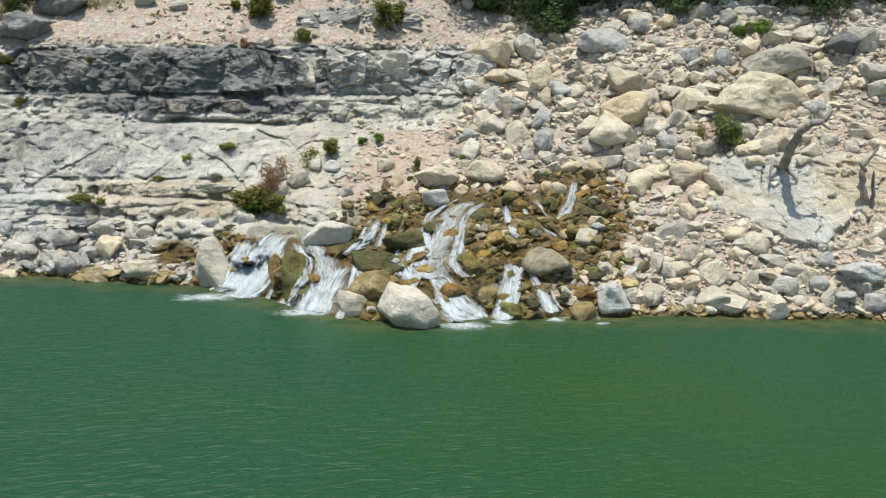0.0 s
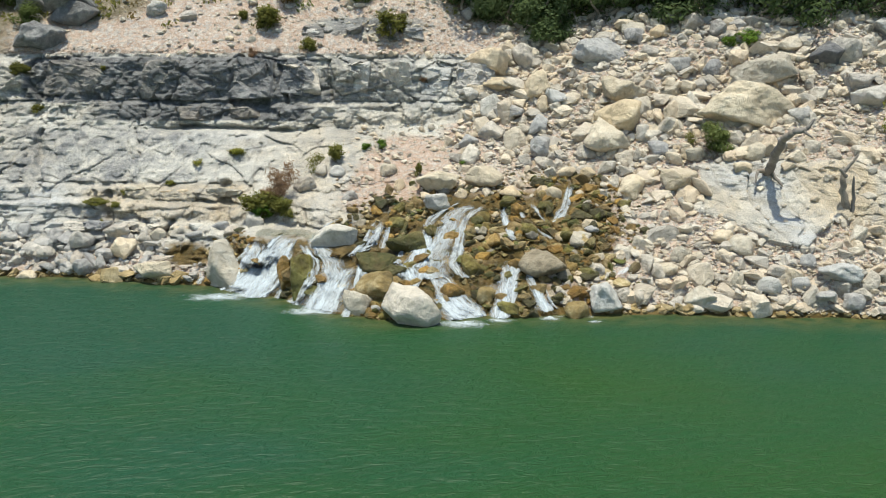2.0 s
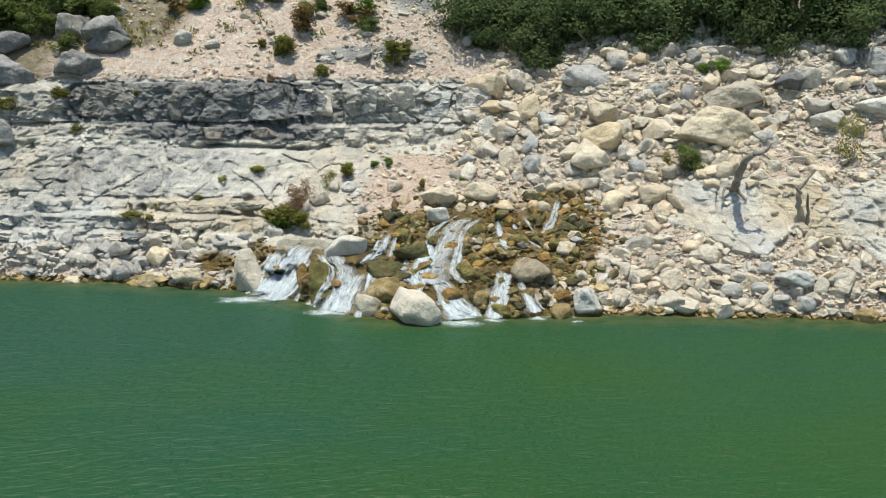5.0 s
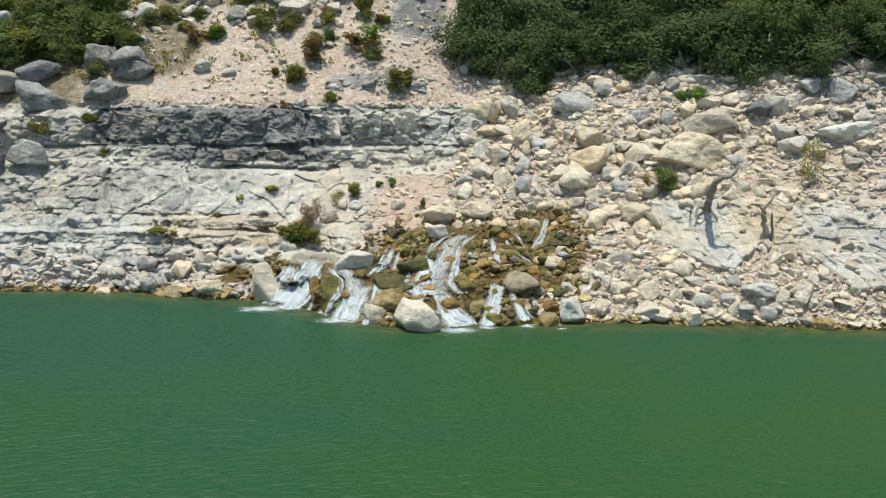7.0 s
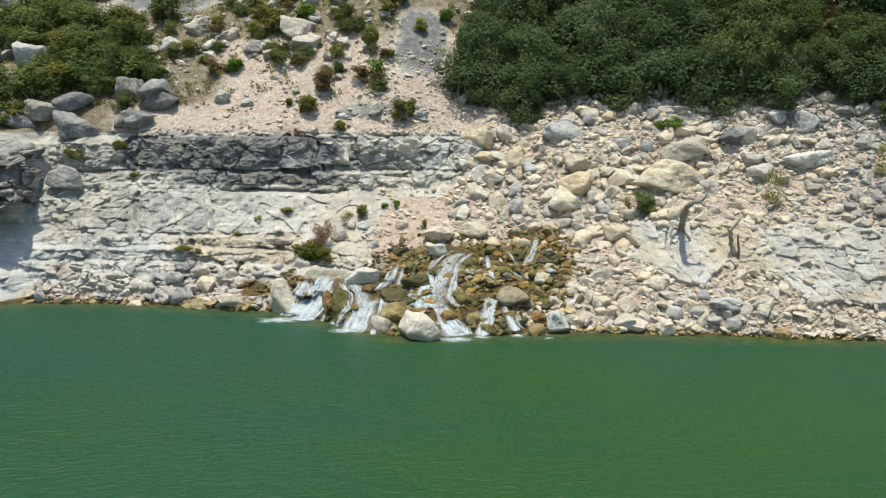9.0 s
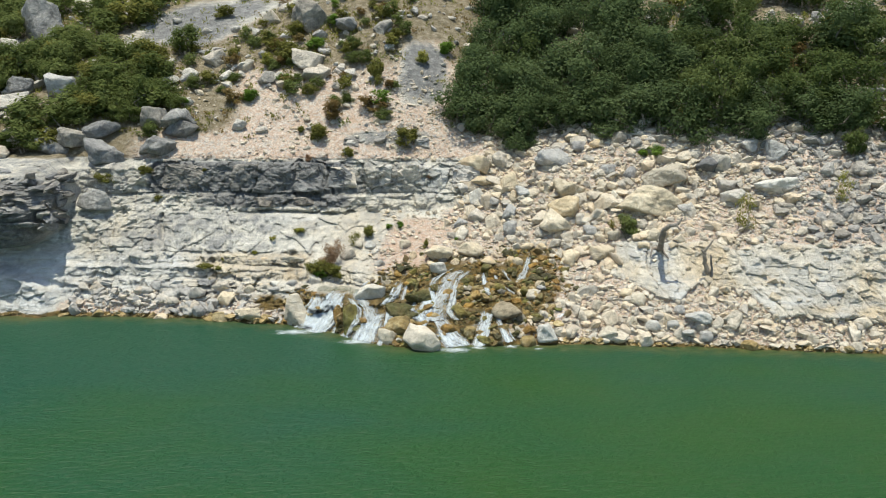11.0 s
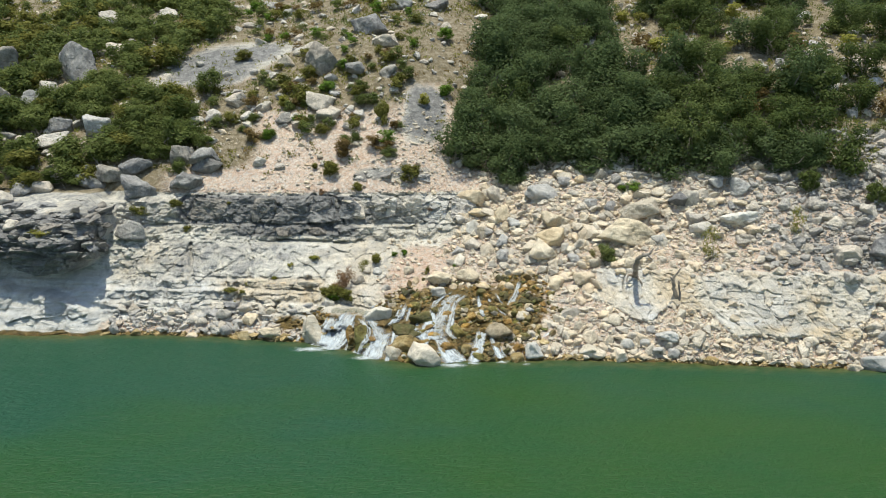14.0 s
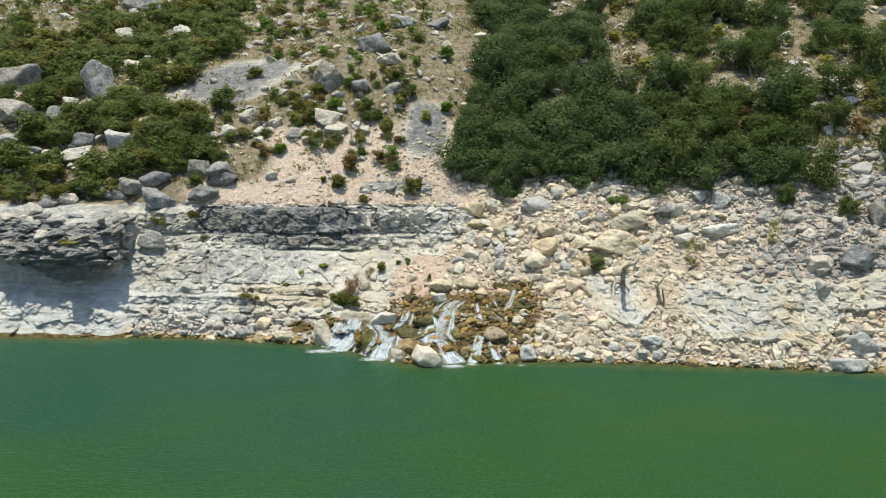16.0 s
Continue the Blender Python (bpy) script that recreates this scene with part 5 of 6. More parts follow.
# smaller wet stones of the cascade, between the streams
rng = np.random.default_rng(61)
_flow = np.array(STREAM_PTS)
for k in range(230):
    x, z = rng.uniform(-4.5, 4.2), rng.uniform(0.02, 2.5)
    w = rng.uniform(0.2, 0.48)
    if float(wetness(np.array(x), np.array(z))) > 0.45 and (np.hypot(_flow[:, 0] - x, _flow[:, 1] - z) - 0.8 * _flow[:, 2]).min() > 0.3 * w:
        boulder(x, z, w, w * rng.uniform(0.6, 0.95), str(rng.choice(["algae", "greybrown", "moss", "tan", "grey"], p=(0.44, 0.26, 0.14, 0.1, 0.06))), rng.uniform(-25, 25), int(rng.uniform() < 0.5))

# ---- shrubs and trees ----
def leaves(rng, lobes, count, size, hollow=0.55, aspect=0.45):
    """Small leaf sprays round the lobes (x, y, z, rx, ry, rz) of a crown: arrays of verts and quads."""
    lob = np.array(lobes)
    wgt = lob[:, 3] * lob[:, 4] * lob[:, 5]
    pick = rng.choice(len(lob), count, p=wgt ** 0.67 / (wgt ** 0.67).sum())
    d = rng.normal(size=(count, 3))
    d /= np.linalg.norm(d, axis=1)[:, None]
    r = rng.uniform(hollow, 1.0, count) ** 0.7
    c = lob[pick, :3] + d * r[:, None] * lob[pick, 3:]
    c = c * (1 + 0.05 * rng.normal(size=(count, 1)))
    keep = vnoise(c[:, 0] * 2.4, c[:, 1] * 2.4, c[:, 2] * 2.4, int(rng.integers(99))) > -0.55
    c, d = c[keep & (c[:, 2] > 0.02)], d[keep & (c[:, 2] > 0.02)]
    n = len(c)
    a = 0.38 * rng.normal(size=(n, 3)) + 1.0 * d + np.array([0, 0, 0.4])
    a /= np.linalg.norm(a, axis=1)[:, None]
    b = np.cross(a, rng.normal(size=(n, 3)))
    b /= np.linalg.norm(b, axis=1)[:, None]
    t = np.cross(a, b)
    s = size * rng.uniform(0.6, 1.4, (n, 1))
    v = np.stack([c - b * s, c + t * s * aspect, c + b * s, c - t * s * aspect], 1).reshape(-1, 3)
    return v, np.arange(4 * n).reshape(n, 4)


def branch(p0, p1, r0, r1, rng, sides=6, rings=7, bend=0.12):
    """A tapered, crooked limb: verts and quads."""
    p0, p1 = np.array(p0, float), np.array(p1, float)
    ax = p1 - p0
    ln = np.linalg.norm(ax)
    ax = ax / ln
    e = np.cross(ax, (0.3, 0.9, 0.2))
    e /= np.linalg.norm(e)
    g = np.cross(ax, e)
    t = np.linspace(0, 1, rings)
    wob = rng.normal(scale=bend * ln, size=(rings, 2)) * np.sin(t * math.pi)[:, None]
    mid = p0 + ax * (t * ln)[:, None] + e * wob[:, :1] + g * wob[:, 1:]
    rad = r0 + (r1 - r0) * t
    rad[0], rad[-1] = rad[0] * 0.3, rad[-1] * 0.15
    ang = np.linspace(0, 2 * math.pi, sides, endpoint=False)
    v = mid[:, None] + rad[:, None, None] * (np.cos(ang)[None, :, None] * e + np.sin(ang)[None, :, None] * g)
    idx = np.arange(rings * sides).reshape(rings, sides)
    nxt = np.roll(idx, -1, axis=1)
    q = np.stack([idx[:-1], nxt[:-1], nxt[1:], idx[1:]], -1).reshape(-1, 4)
    return v.reshape(-1, 3), q


def joined(pieces):
    vs, fs, k = [], [], 0
    for v, f in pieces:
        vs.append(v)
        fs.append(f + k)
        k += len(v)
    return np.concatenate(vs), np.concatenate(fs)


LEAF_ARRAYS = {}


def plant(name, seed, lobes, count, size, leaf, trunk_r, stems, label, category, hollow=0.55, aspect=0.45):
    """A plant one unit wide and high: stems under a crown of leaf sprays."""
    rng = np.random.default_rng(seed)
    base = new(name)
    tagged(base, label, category)
    limbs = []
    lob = np.array(lobes)
    for k in range(stems):
        q = lob[k % len(lob)]
        limbs.append(branch((rng.normal(scale=0.02), rng.normal(scale=0.02), -0.15), q[:3] + rng.normal(scale=0.04, size=3), trunk_r, trunk_r * 0.25, rng, 4, 5))
    v, f = joined(limbs)
    mesh_object("trunk" if category == "tree" else "stem", v, f, BARK, base)
    v, f = leaves(rng, lobes, count, size, hollow, aspect)
    LEAF_ARRAYS[base.name] = (v, leaf)
    mesh_object("crown" if category == "tree" else "foliage", v, f, LEAF[leaf], base, smooth=False)
    return base


def crown_lobes(seed, n, spread, low, high, r):
    rng = np.random.default_rng(seed)
    out = [(0, 0, (low + high) / 2, spread * 0.75, spread * 0.75, (high - low) / 2)]
    for k in range(n):
        a, q = rng.uniform(0, 6.28), spread * rng.uniform(0.35, 0.85)
        z = low + (high - low) * rng.uniform(0.1, 0.95) * (1.1 - 0.4 * q / spread)
        s = r * rng.uniform(0.7, 1.3)
        out.append((q * math.cos(a), q * math.sin(a), z, s, s, s * 0.75))
    return out


SHRUB_KIND = {  # leaf, count, leaf size, words
    "olive": ("olive", 620, 0.085, "olive green rounded shrub growing on the limestone ledge"),
    "bright": ("bright", 600, 0.085, "fresh green leafy shrub between pale stones"),
    "dark": ("dark", 850, 0.066, "dense green shrub growing between rocks"),
    "yellow": ("yellow", 500, 0.09, "low yellow green tuft on the rock ledge"),
    "rust": ("rust", 560, 0.085, "rusty brown shrub on the gravel slope"),
    "dry": ("dry", 700, 0.12, "dry reddish brown twiggy shrub beside the cascade"),
    "sparse": ("olive", 260, 0.085, "thin sparse olive shrub on the scree"),
    "sapling": ("yellow", 240, 0.07, "thin yellow green sapling standing in grey rubble"),
}
SHRUB_PROTO = {}
SHRUBS = [0]


def shrub(x, z, w, h, tone, sink=0.04, fine=True):
    """A shrub w wide and h high that stands on the slope at x and height z."""
    SHRUBS[0] += 1
    k = (tone, SHRUBS[0] % 3, fine)
    y = float(surface(x, z))
    rng = np.random.default_rng(SHRUBS[0] + 900)
    m = Matrix.Translation((x, y + 0.04 * w, z - sink)) @ Matrix.Rotation(rng.uniform(0, 6.28), 4, "Z") @ Matrix.Diagonal((w, w, h * 1.05, 1))
    if k not in SHRUB_PROTO:
        leaf, count, size, words = SHRUB_KIND[tone]
        lob = crown_lobes(SHRUBS[0] * 3 + 1, 9, 0.36, 0.12, 0.9, 0.18)
        if fine:
            count, size = int(count * 2.3), size * 0.6
        else:
            count, size = int(count * 3.0), size * 0.47
        SHRUB_PROTO[k] = plant("shrub", SHRUBS[0], lob, count, size, leaf, 0.025, 4, words, "shrub", 0.4, {"dry": 0.1, "sparse": 0.3, "sapling": 0.3}.get(tone, 0.42))
        SHRUB_PROTO[k].matrix_basis = m
        return SHRUB_PROTO[k]
    ob = copy_thing(SHRUB_PROTO[k], Matrix.Identity(4))
    ob.matrix_basis = m
    return ob


shrub(-2.13, 6.80, 1.67, 1.14, "olive")
shrub(-5.00, 6.46, 0.67, 0.56, "olive")
shrub(-6.60, 7.34, 0.61, 0.65, "olive")
shrub(-7.43, 7.46, 0.58, 0.46, "olive")
shrub(-14.33, 5.65, 0.65, 0.44, "olive")
shrub(9.53, 6.54, 1.23, 0.70, "bright")
shrub(8.99, 6.56, 0.71, 0.46, "bright")
shrub(7.69, 3.4, 1.35, 1.05, "dark")
shrub(7.10, 3.61, 0.55, 0.55, "sparse")
shrub(-3.71, 2.97, 0.82, 0.69, "olive")
shrub(-4.29, 2.72, 0.74, 0.74, "sparse")
shrub(-2.30, 3.28, 0.49, 0.46, "bright")
shrub(-2.80, 3.32, 0.49, 0.28, "bright")
shrub(-5.15, 2.0, 1.35, 1.35, "dry")
shrub(-5.49, 1.84, 0.64, 0.79, "dry")
shrub(-5.75, 1.62, 1.2, 0.9, "olive")
shrub(-5.25, 1.6, 1.2, 0.85, "olive")
shrub(-5.5, 1.55, 0.8, 0.6, "bright")
shrub(-4.85, 1.65, 0.88, 0.72, "olive")
shrub(-6.86, 3.17, 0.73, 0.31, "yellow")
shrub(-8.02, 2.86, 0.58, 0.31, "yellow")
shrub(-8.73, 2.35, 0.43, 0.23, "yellow")
shrub(-10.86, 1.76, 0.92, 0.39, "olive")
shrub(-10.07, 2.12, 0.27, 0.20, "yellow")
shrub(7.71, 0.23, 0.43, 0.19, "bright")
shrub(-13.80, 4.42, 0.54, 0.36, "olive")
shrub(-1.01, 5.34, 0.41, 0.37, "dry")
shrub(-11.66, 5.76, 0.36, 0.25, "olive")
shrub(-1.04, 2.66, 0.30, 0.56, "olive")
shrub(0.32, 2.94, 0.30, 0.20, "bright")
shrub(-10.19, 1.78, 0.49, 0.23, "olive")
shrub(-10.48, 1.13, 0.23, 0.48, "olive")
shrub(2.16, 3.66, 0.28, 0.42, "sparse")
shrub(-6.84, 6.18, 0.48, 0.44, "dry")
shrub(-3.91, 8.38, 2.21, 1.00, "rust")
shrub(-6.05, 7.94, 1.46, 1.46, "rust")
shrub(-6.52, 7.05, 1.44, 1.05, "olive")
shrub(-15.56, 8.28, 2.07, 2.07, "dark")
shrub(-16.20, 5.14, 1.21, 0.76, "olive")
shrub(-1.53, 10.88, 1.05, 0.91, "yellow")
shrub(-3.85, 9.86, 1.10, 1.64, "olive")
shrub(20.77, 6.15, 1.53, 1.47, "dark")
shrub(16.56, 4.93, 1.15, 1.62, "sapling")
shrub(12.24, 3.76, 1.14, 1.99, "sapling")
shrub(17.82, 6.65, 1.50, 1.50, "dark")
shrub(-10.26, 8.97, 1.16, 0.82, "bright")
shrub(-11.05, 8.74, 1.69, 1.01, "rust")
shrub(-8.94, 11.05, 1.56, 1.41, "olive")
shrub(-9.78, 10.74, 1.06, 0.92, "yellow")
shrub(-13.35, 13.67, 1.53, 0.92, "olive")
shrub(-7.40, 11.60, 1.28, 0.92, "bright")
shrub(-0.29, 11.42, 1.22, 0.93, "bright")
shrub(-8.68, 12.43, 1.46, 1.09, "olive")
shrub(-5.57, 11.49, 1.06, 0.78, "olive")
shrub(-4.88, 6.37, 0.58, 0.52, "olive")
shrub(-14.52, 5.66, 0.64, 0.51, "olive")
shrub(-0.36, 14.94, 1.56, 1.17, "bright")
shrub(-3.97, 13.42, 1.32, 0.88, "olive")
shrub(-25.45, 9.37, 3.11, 2.21, "dark")
shrub(-25.83, 7.89, 2.79, 2.00, "dark")
shrub(-23.54, 9.17, 2.88, 1.92, "dark")
shrub(-20.78, 7.53, 2.96, 1.78, "dark")
shrub(-23.24, 7.26, 2.76, 1.64, "olive")
shrub(-19.13, 7.66, 2.50, 1.45, "dark")
shrub(-22.73, 10.13, 2.67, 1.97, "dark")
shrub(-18.14, 8.12, 1.99, 1.46, "olive")
shrub(-25.09, 6.71, 2.16, 1.44, "dark")
shrub(-26.37, 11.41, 2.92, 1.82, "dark")
shrub(-24.84, 12.13, 2.23, 1.86, "dark")
shrub(-21.17, 10.55, 2.48, 1.77, "dark")
shrub(-28.82, 11.41, 2.19, 1.83, "dark")
for k, (x, z) in enumerate(((-25.6, 6.5), (-24.3, 6.3), (-23.2, 6.55), (-22.3, 6.35), (-21.3, 6.6), (-20.4, 6.55), (-19.5, 6.8), (-27.2, 6.5))):
    shrub(x, z, 1.9 + 0.3 * (k % 3), 1.2 + 0.2 * (k % 2), "dark" if k % 3 else "olive")
shrub(-19.4, 4.75, 0.9, 0.35, "yellow")
shrub(-19.9, 4.9, 0.6, 0.25, "olive")

# thicket of small evergreen trees above the scree, and scrub on the slope to its left
TREES = []
for k in range(5):
    lob = crown_lobes(40 + k, 14, 0.46, 0.06, 0.96, 0.19)
    TREES.append(plant("tree", 60 + k, lob, 4600, 0.0265, "tree", 0.035, 7, "small dark evergreen tree in the thicket on the slope", "tree", 0.5))
for k in range(2):
    lob = crown_lobes(50 + k, 12, 0.46, 0.06, 0.94, 0.18)
    TREES.append(plant("tree", 70 + k, lob, 4000, 0.0265, "edge", 0.035, 6, "olive green small tree at the edge of the thicket", "tree", 0.45))
TREE_COUNT = [0]


def tree(x, z, w, h, seed):
    rng = np.random.default_rng(seed)
    y = float(surface(x, z))
    m = Matrix.Translation((x, y + 0.14 * w, z - 0.05)) @ Matrix.Rotation(rng.uniform(0, 6.28), 4, "Z") @ Matrix.Diagonal((w, w, h, 1))
    k = TREE_COUNT[0]
    TREE_COUNT[0] += 1
    ob = TREES[k] if k < len(TREES) else copy_thing(TREES[int(rng.integers(5, 7)) if rng.uniform() < (0.65 if x > 11.5 else 0.08) else int(rng.integers(5))], Matrix.Identity(4))
    ob.matrix_basis = m
    return tagged(ob, group="trees of the thicket")


def thicket_density(x, z):
    """How closely the trees stand."""
    line = 6.3 + 0.06 * x
    d = sstep(line - 0.1, line + 0.1, z) * sstep(1.0, 1.6, x - 0.25 * np.clip(z - 9, -1, 4) + 0.4)
    gap = fbm(x * 0.22, z * 0.35, 0 * z, 3, 131)
    thin = np.clip(1.05 * sstep(13.5, 18, x) * sstep(9.6, 10.8, z), 0, 1.6)
    thin = np.maximum(thin, 1.3 * sstep(15.8, 17.5, x) * sstep(7.4, 8.2, z) * sstep(11.5, 10.5, z))
    return d * np.where(gap > 0.27, 0.7, 1.0) * np.clip(1 - 0.56 * thin, 0, 1)


rng = np.random.default_rng(5)
spots = []
for row in range(27):
    z0 = 6.38 + row * 0.56
    for col in range(24):
        x0 = 1.2 + col * 1.55 + 0.8 * (row % 2)
        spots.append((x0 + rng.normal(scale=0.35), z0 + 0.06 * x0 + rng.normal(scale=0.12), rng.uniform(), rng.uniform(0.8, 1.2)))
for k, (x, z, chance, s) in enumerate(spots):
    if chance < 0.56 * float(thicket_density(x, z)) * (1.1 if z < 9.5 else 0.85):
        tree(x, z, 3.1 * s, 2.7 * s * rng.uniform(0.85, 1.15), 300 + k)

FAR = []
near_count = 0


def scrub(x, z, w, h, tone):
    """A shrub of its own near the shore, one of the joined scrub farther up."""
    global near_count
    if any(abs(x - b[0]) < 0.42 * b[3] + 0.2 * w and -0.25 * b[4] < b[2] - z < 0.3 * b[4] + 0.4 * h for b in BOULDERS if b[3] > 0.9 and b[2] > 6.8) or float(slab_rock(x, z)) > 0.4:
        return
    if near_count < 230 and z < 12.5:
        near_count += 1
        shrub(x, z, w, h, tone, fine=False)
    else:
        FAR.append((x, z, w, h, tone))


for k in range(1650):
    x, z = rng.uniform(-42, -2), rng.uniform(7.2, 21)
    s = rng.uniform(0.7, 1.3)
    dense = sstep(-12.5, -15.5, x + 0.3 * (z - 9)) * sstep(6.9, 7.6, z)
    dense = dense * (0.8 + 0.25 * sstep(-15, -19, x) + 0.9 * fbm(x * 0.2, z * 0.3, 0 * z, 3, 141)) * (1 - float(slab_rock(x, z))) * (1 - 0.75 * sstep(14.5, 16.5, z) * sstep(-26, -30, x))
    bare = 0.45 * sstep(8.4, 9.6, z + 0.1 * (x + 10))
    tone = str(rng.choice(["dark", "dark", "dark", "olive", "bright", "olive", "rust"]))
    if rng.uniform() < max(float(dense) * 1.1, float(bare)):
        big = 1.0 if dense > 0.3 else 0.55
        scrub(x, z, 2.0 * s * big, 1.35 * s * big, tone if dense < 0.3 else str(rng.choice(["dark", "dark", "dark", "dark", "olive"])))

# scrub between the trees on the far right
for k in range(280):
    x, z, s = rng.uniform(11, 36), rng.uniform(9.5, 21), rng.uniform(0.7, 1.3)
    if rng.uniform() < 0.62:
        scrub(x, z, 1.4 * s, 1.05 * s, str(rng.choice(["dark", "olive", "dark", "rust", "yellow"])))

for tone in ("dark", "olive", "bright", "rust", "yellow"):
    protos = [SHRUB_PROTO[k].name for k in SHRUB_PROTO if k[0] == tone and not k[2]] or [SHRUB_PROTO[k].name for k in SHRUB_PROTO if k[0] == tone]
    parts_v = []
    for x, z, w, h, t in FAR:
        if t == tone:
            v, _ = LEAF_ARRAYS[protos[int(rng.integers(len(protos)))]]
            a = rng.uniform(0, 6.28)
            R = np.array([[math.cos(a), -math.sin(a), 0], [math.sin(a), math.cos(a), 0], [0, 0, 1]])
            q = v.reshape(-1, 4, 3)
            q = q[rng.uniform(size=len(q)) < 0.2]
            q = (q.mean(1, keepdims=True) + (q - q.mean(1, keepdims=True)) * 1.75).reshape(-1, 3)
            parts_v.append((q @ R.T) * np.array([w, w, h]) + np.array([x, float(surface(x, z)) - 0.1 * w, z - 0.04]))
    if parts_v:
        v = np.concatenate(parts_v)
        ob = mesh_object("scrub", v, np.arange(len(v)).reshape(-1, 4), LEAF[SHRUB_KIND[tone][0]], smooth=False)
        tagged(ob, "low " + {"dark": "green", "olive": "olive", "bright": "fresh green", "rust": "rusty brown", "yellow": "yellow green"}[tone] + " scrub covering the upper hillside", "scrub", kind="stuff")

# ---- dead trees on the slab ----
def dead_tree(x, z, limbs, label):
    """A bare crooked trunk; limbs are (from, to, radius, end radius), relative to the foot."""
    rng = np.random.default_rng(int(abs(x) * 100))
    base = tagged(new("dead_tree"), label, "dead tree")
    base.location = (x, float(surface(x, z)), z)
    for k, (a, b, r0, r1) in enumerate(limbs):
        v, f = branch(a, b, r0, r1, rng, 9, 10, 0.018)
        mesh_object("trunk" if k == 0 else "branch", v, f, DEAD_WOOD, base)
    return base


dead_tree(8.85, 3.05, (((0.02, 0.3, -0.25), (-0.1, -0.6, 0.42), 0.14, 0.125), ((-0.1, -0.57, 0.4), (-0.3, -1.75, 1.12), 0.125, 0.105), ((-0.31, -1.7, 1.1), (-0.12, -1.95, 1.33), 0.105, 0.09), ((-0.15, -1.92, 1.32), (0.22, -1.98, 1.4), 0.09, 0.065), ((0.18, -1.97, 1.38), (0.38, -2.0, 1.68), 0.06, 0.025),
          ((0.0, -0.15, 0.1), (-0.42, -0.3, 0.12), 0.085, 0.05), ((-0.38, -0.28, 0.12), (-0.5, -0.5, -0.2), 0.05, 0.025), ((0.1, -1.96, 1.38), (0.3, -2.2, 1.2), 0.045, 0.02), ((0.02, -0.1, 0.1), (0.28, -0.45, -0.3), 0.07, 0.03), ((-0.1, -0.6, 0.42), (0.16, -0.75, 0.5), 0.04, 0.02)), "bare grey crooked dead trunk leaning out over the pale rock slab")
dead_tree(10.42, 2.39, (((0.1, 0.05, -0.2), (-0.2, -0.1, 0.9), 0.11, 0.07), ((-0.2, -0.1, 0.85), (0.15, -0.2, 1.4), 0.06, 0.025), ((-0.15, -0.3, 0.8), (-0.4, -0.4, 1.05), 0.06, 0.03), ((0.22, 0.0, -0.3), (0.05, -0.25, 0.85), 0.06, 0.03)), "split grey dead stump leaning on the pale rock slab")

# ---- scree and rubble ----
def scatter(name, xs_, zs_, sizes, mat, seed, label, sub=2):
    """Loose stones joined into one mesh."""
    rng = np.random.default_rng(seed)
    shapes = [chip_shape(rng, sub > 1) for _ in range(12)] + [stone_shape(rng, 2 if sub > 1 else 1, 16, 0.1, 7) for _ in range(12)]
    ys = surface(xs_, zs_)
    out_v, out_f, k = [], [], 0
    kind = rng.integers(0, len(shapes), len(xs_))
    for j, (v, f) in enumerate(shapes):
        sel = np.where(kind == j)[0]
        if not len(sel):
            continue
        q = rng.normal(size=(len(sel), 4))
        q /= np.linalg.norm(q, axis=1)[:, None]
        w, x, y, z = q.T
        R = np.stack([1 - 2 * (y * y + z * z), 2 * (x * y - z * w), 2 * (x * z + y * w), 2 * (x * y + z * w), 1 - 2 * (x * x + z * z), 2 * (y * z - x * w),
                      2 * (x * z - y * w), 2 * (y * z + x * w), 1 - 2 * (x * x + y * y)], -1).reshape(-1, 3, 3)
        asp = rng.uniform(0.5, 1.3, (len(sel), 1, 3))
        p = np.einsum("nij,nvj->nvi", R, v[None] * asp)
        p = p * np.array([1.1, 1.0, 0.78]) * (sizes[sel] / 2)[:, None, None]
        p = p + np.stack([xs_[sel], ys[sel] - 0.12 * sizes[sel], zs_[sel] + 0.08 * sizes[sel]], -1)[:, None, :]
        nv = v.shape[0]
        out_v.append(p.reshape(-1, 3))
        out_f.append((f[None] + (np.arange(len(sel)) * nv)[:, None, None] + k).reshape(-1, 3))
        k += nv * len(sel)
    ob = mesh_object(name, np.concatenate(out_v), np.concatenate(out_f), mat, smooth=False)
    return tagged(ob, label, "rubble", kind="stuff")


def clear_of_water(x, z):
    p = np.array(STREAM_PTS)
    d = np.hypot(x[:, None] - p[None, :, 0], (z[:, None] - p[None, :, 1]) * 1.2) - p[None, :, 2] * 0.8
    return d.min(1) > 0.03


def talus(x, z):
    """How thickly loose stones lie."""
    right = sstep(-0.8, 0.8, x - 0.4 * (z - 3)) * sstep(9.6, 8.0, z - 0.05 * x) * (1 - 0.95 * slab_mask(x, z))
    base = sstep(-16.8, -15.8, x) * sstep(-6.4, -7.4, x) * sstep(1.15, 0.75, z)
    return np.clip(np.maximum(right, base), 0, 1)


def spread(n, x0, x1, z0, z1, seed):
    r = np.random.default_rng(seed)
    return r.uniform(x0, x1, n), r.uniform(z0, z1, n), r.uniform(0, 1, n), r


def two_sizes(name, x, z, s, mat, seed, label):
    """Small stones get a simpler shape."""
    big = s > 0.21
    scatter(name, x[big], z[big], s[big], mat, seed, label)
    scatter(name, x[~big], z[~big], s[~big], mat, seed + 50, label, 1)


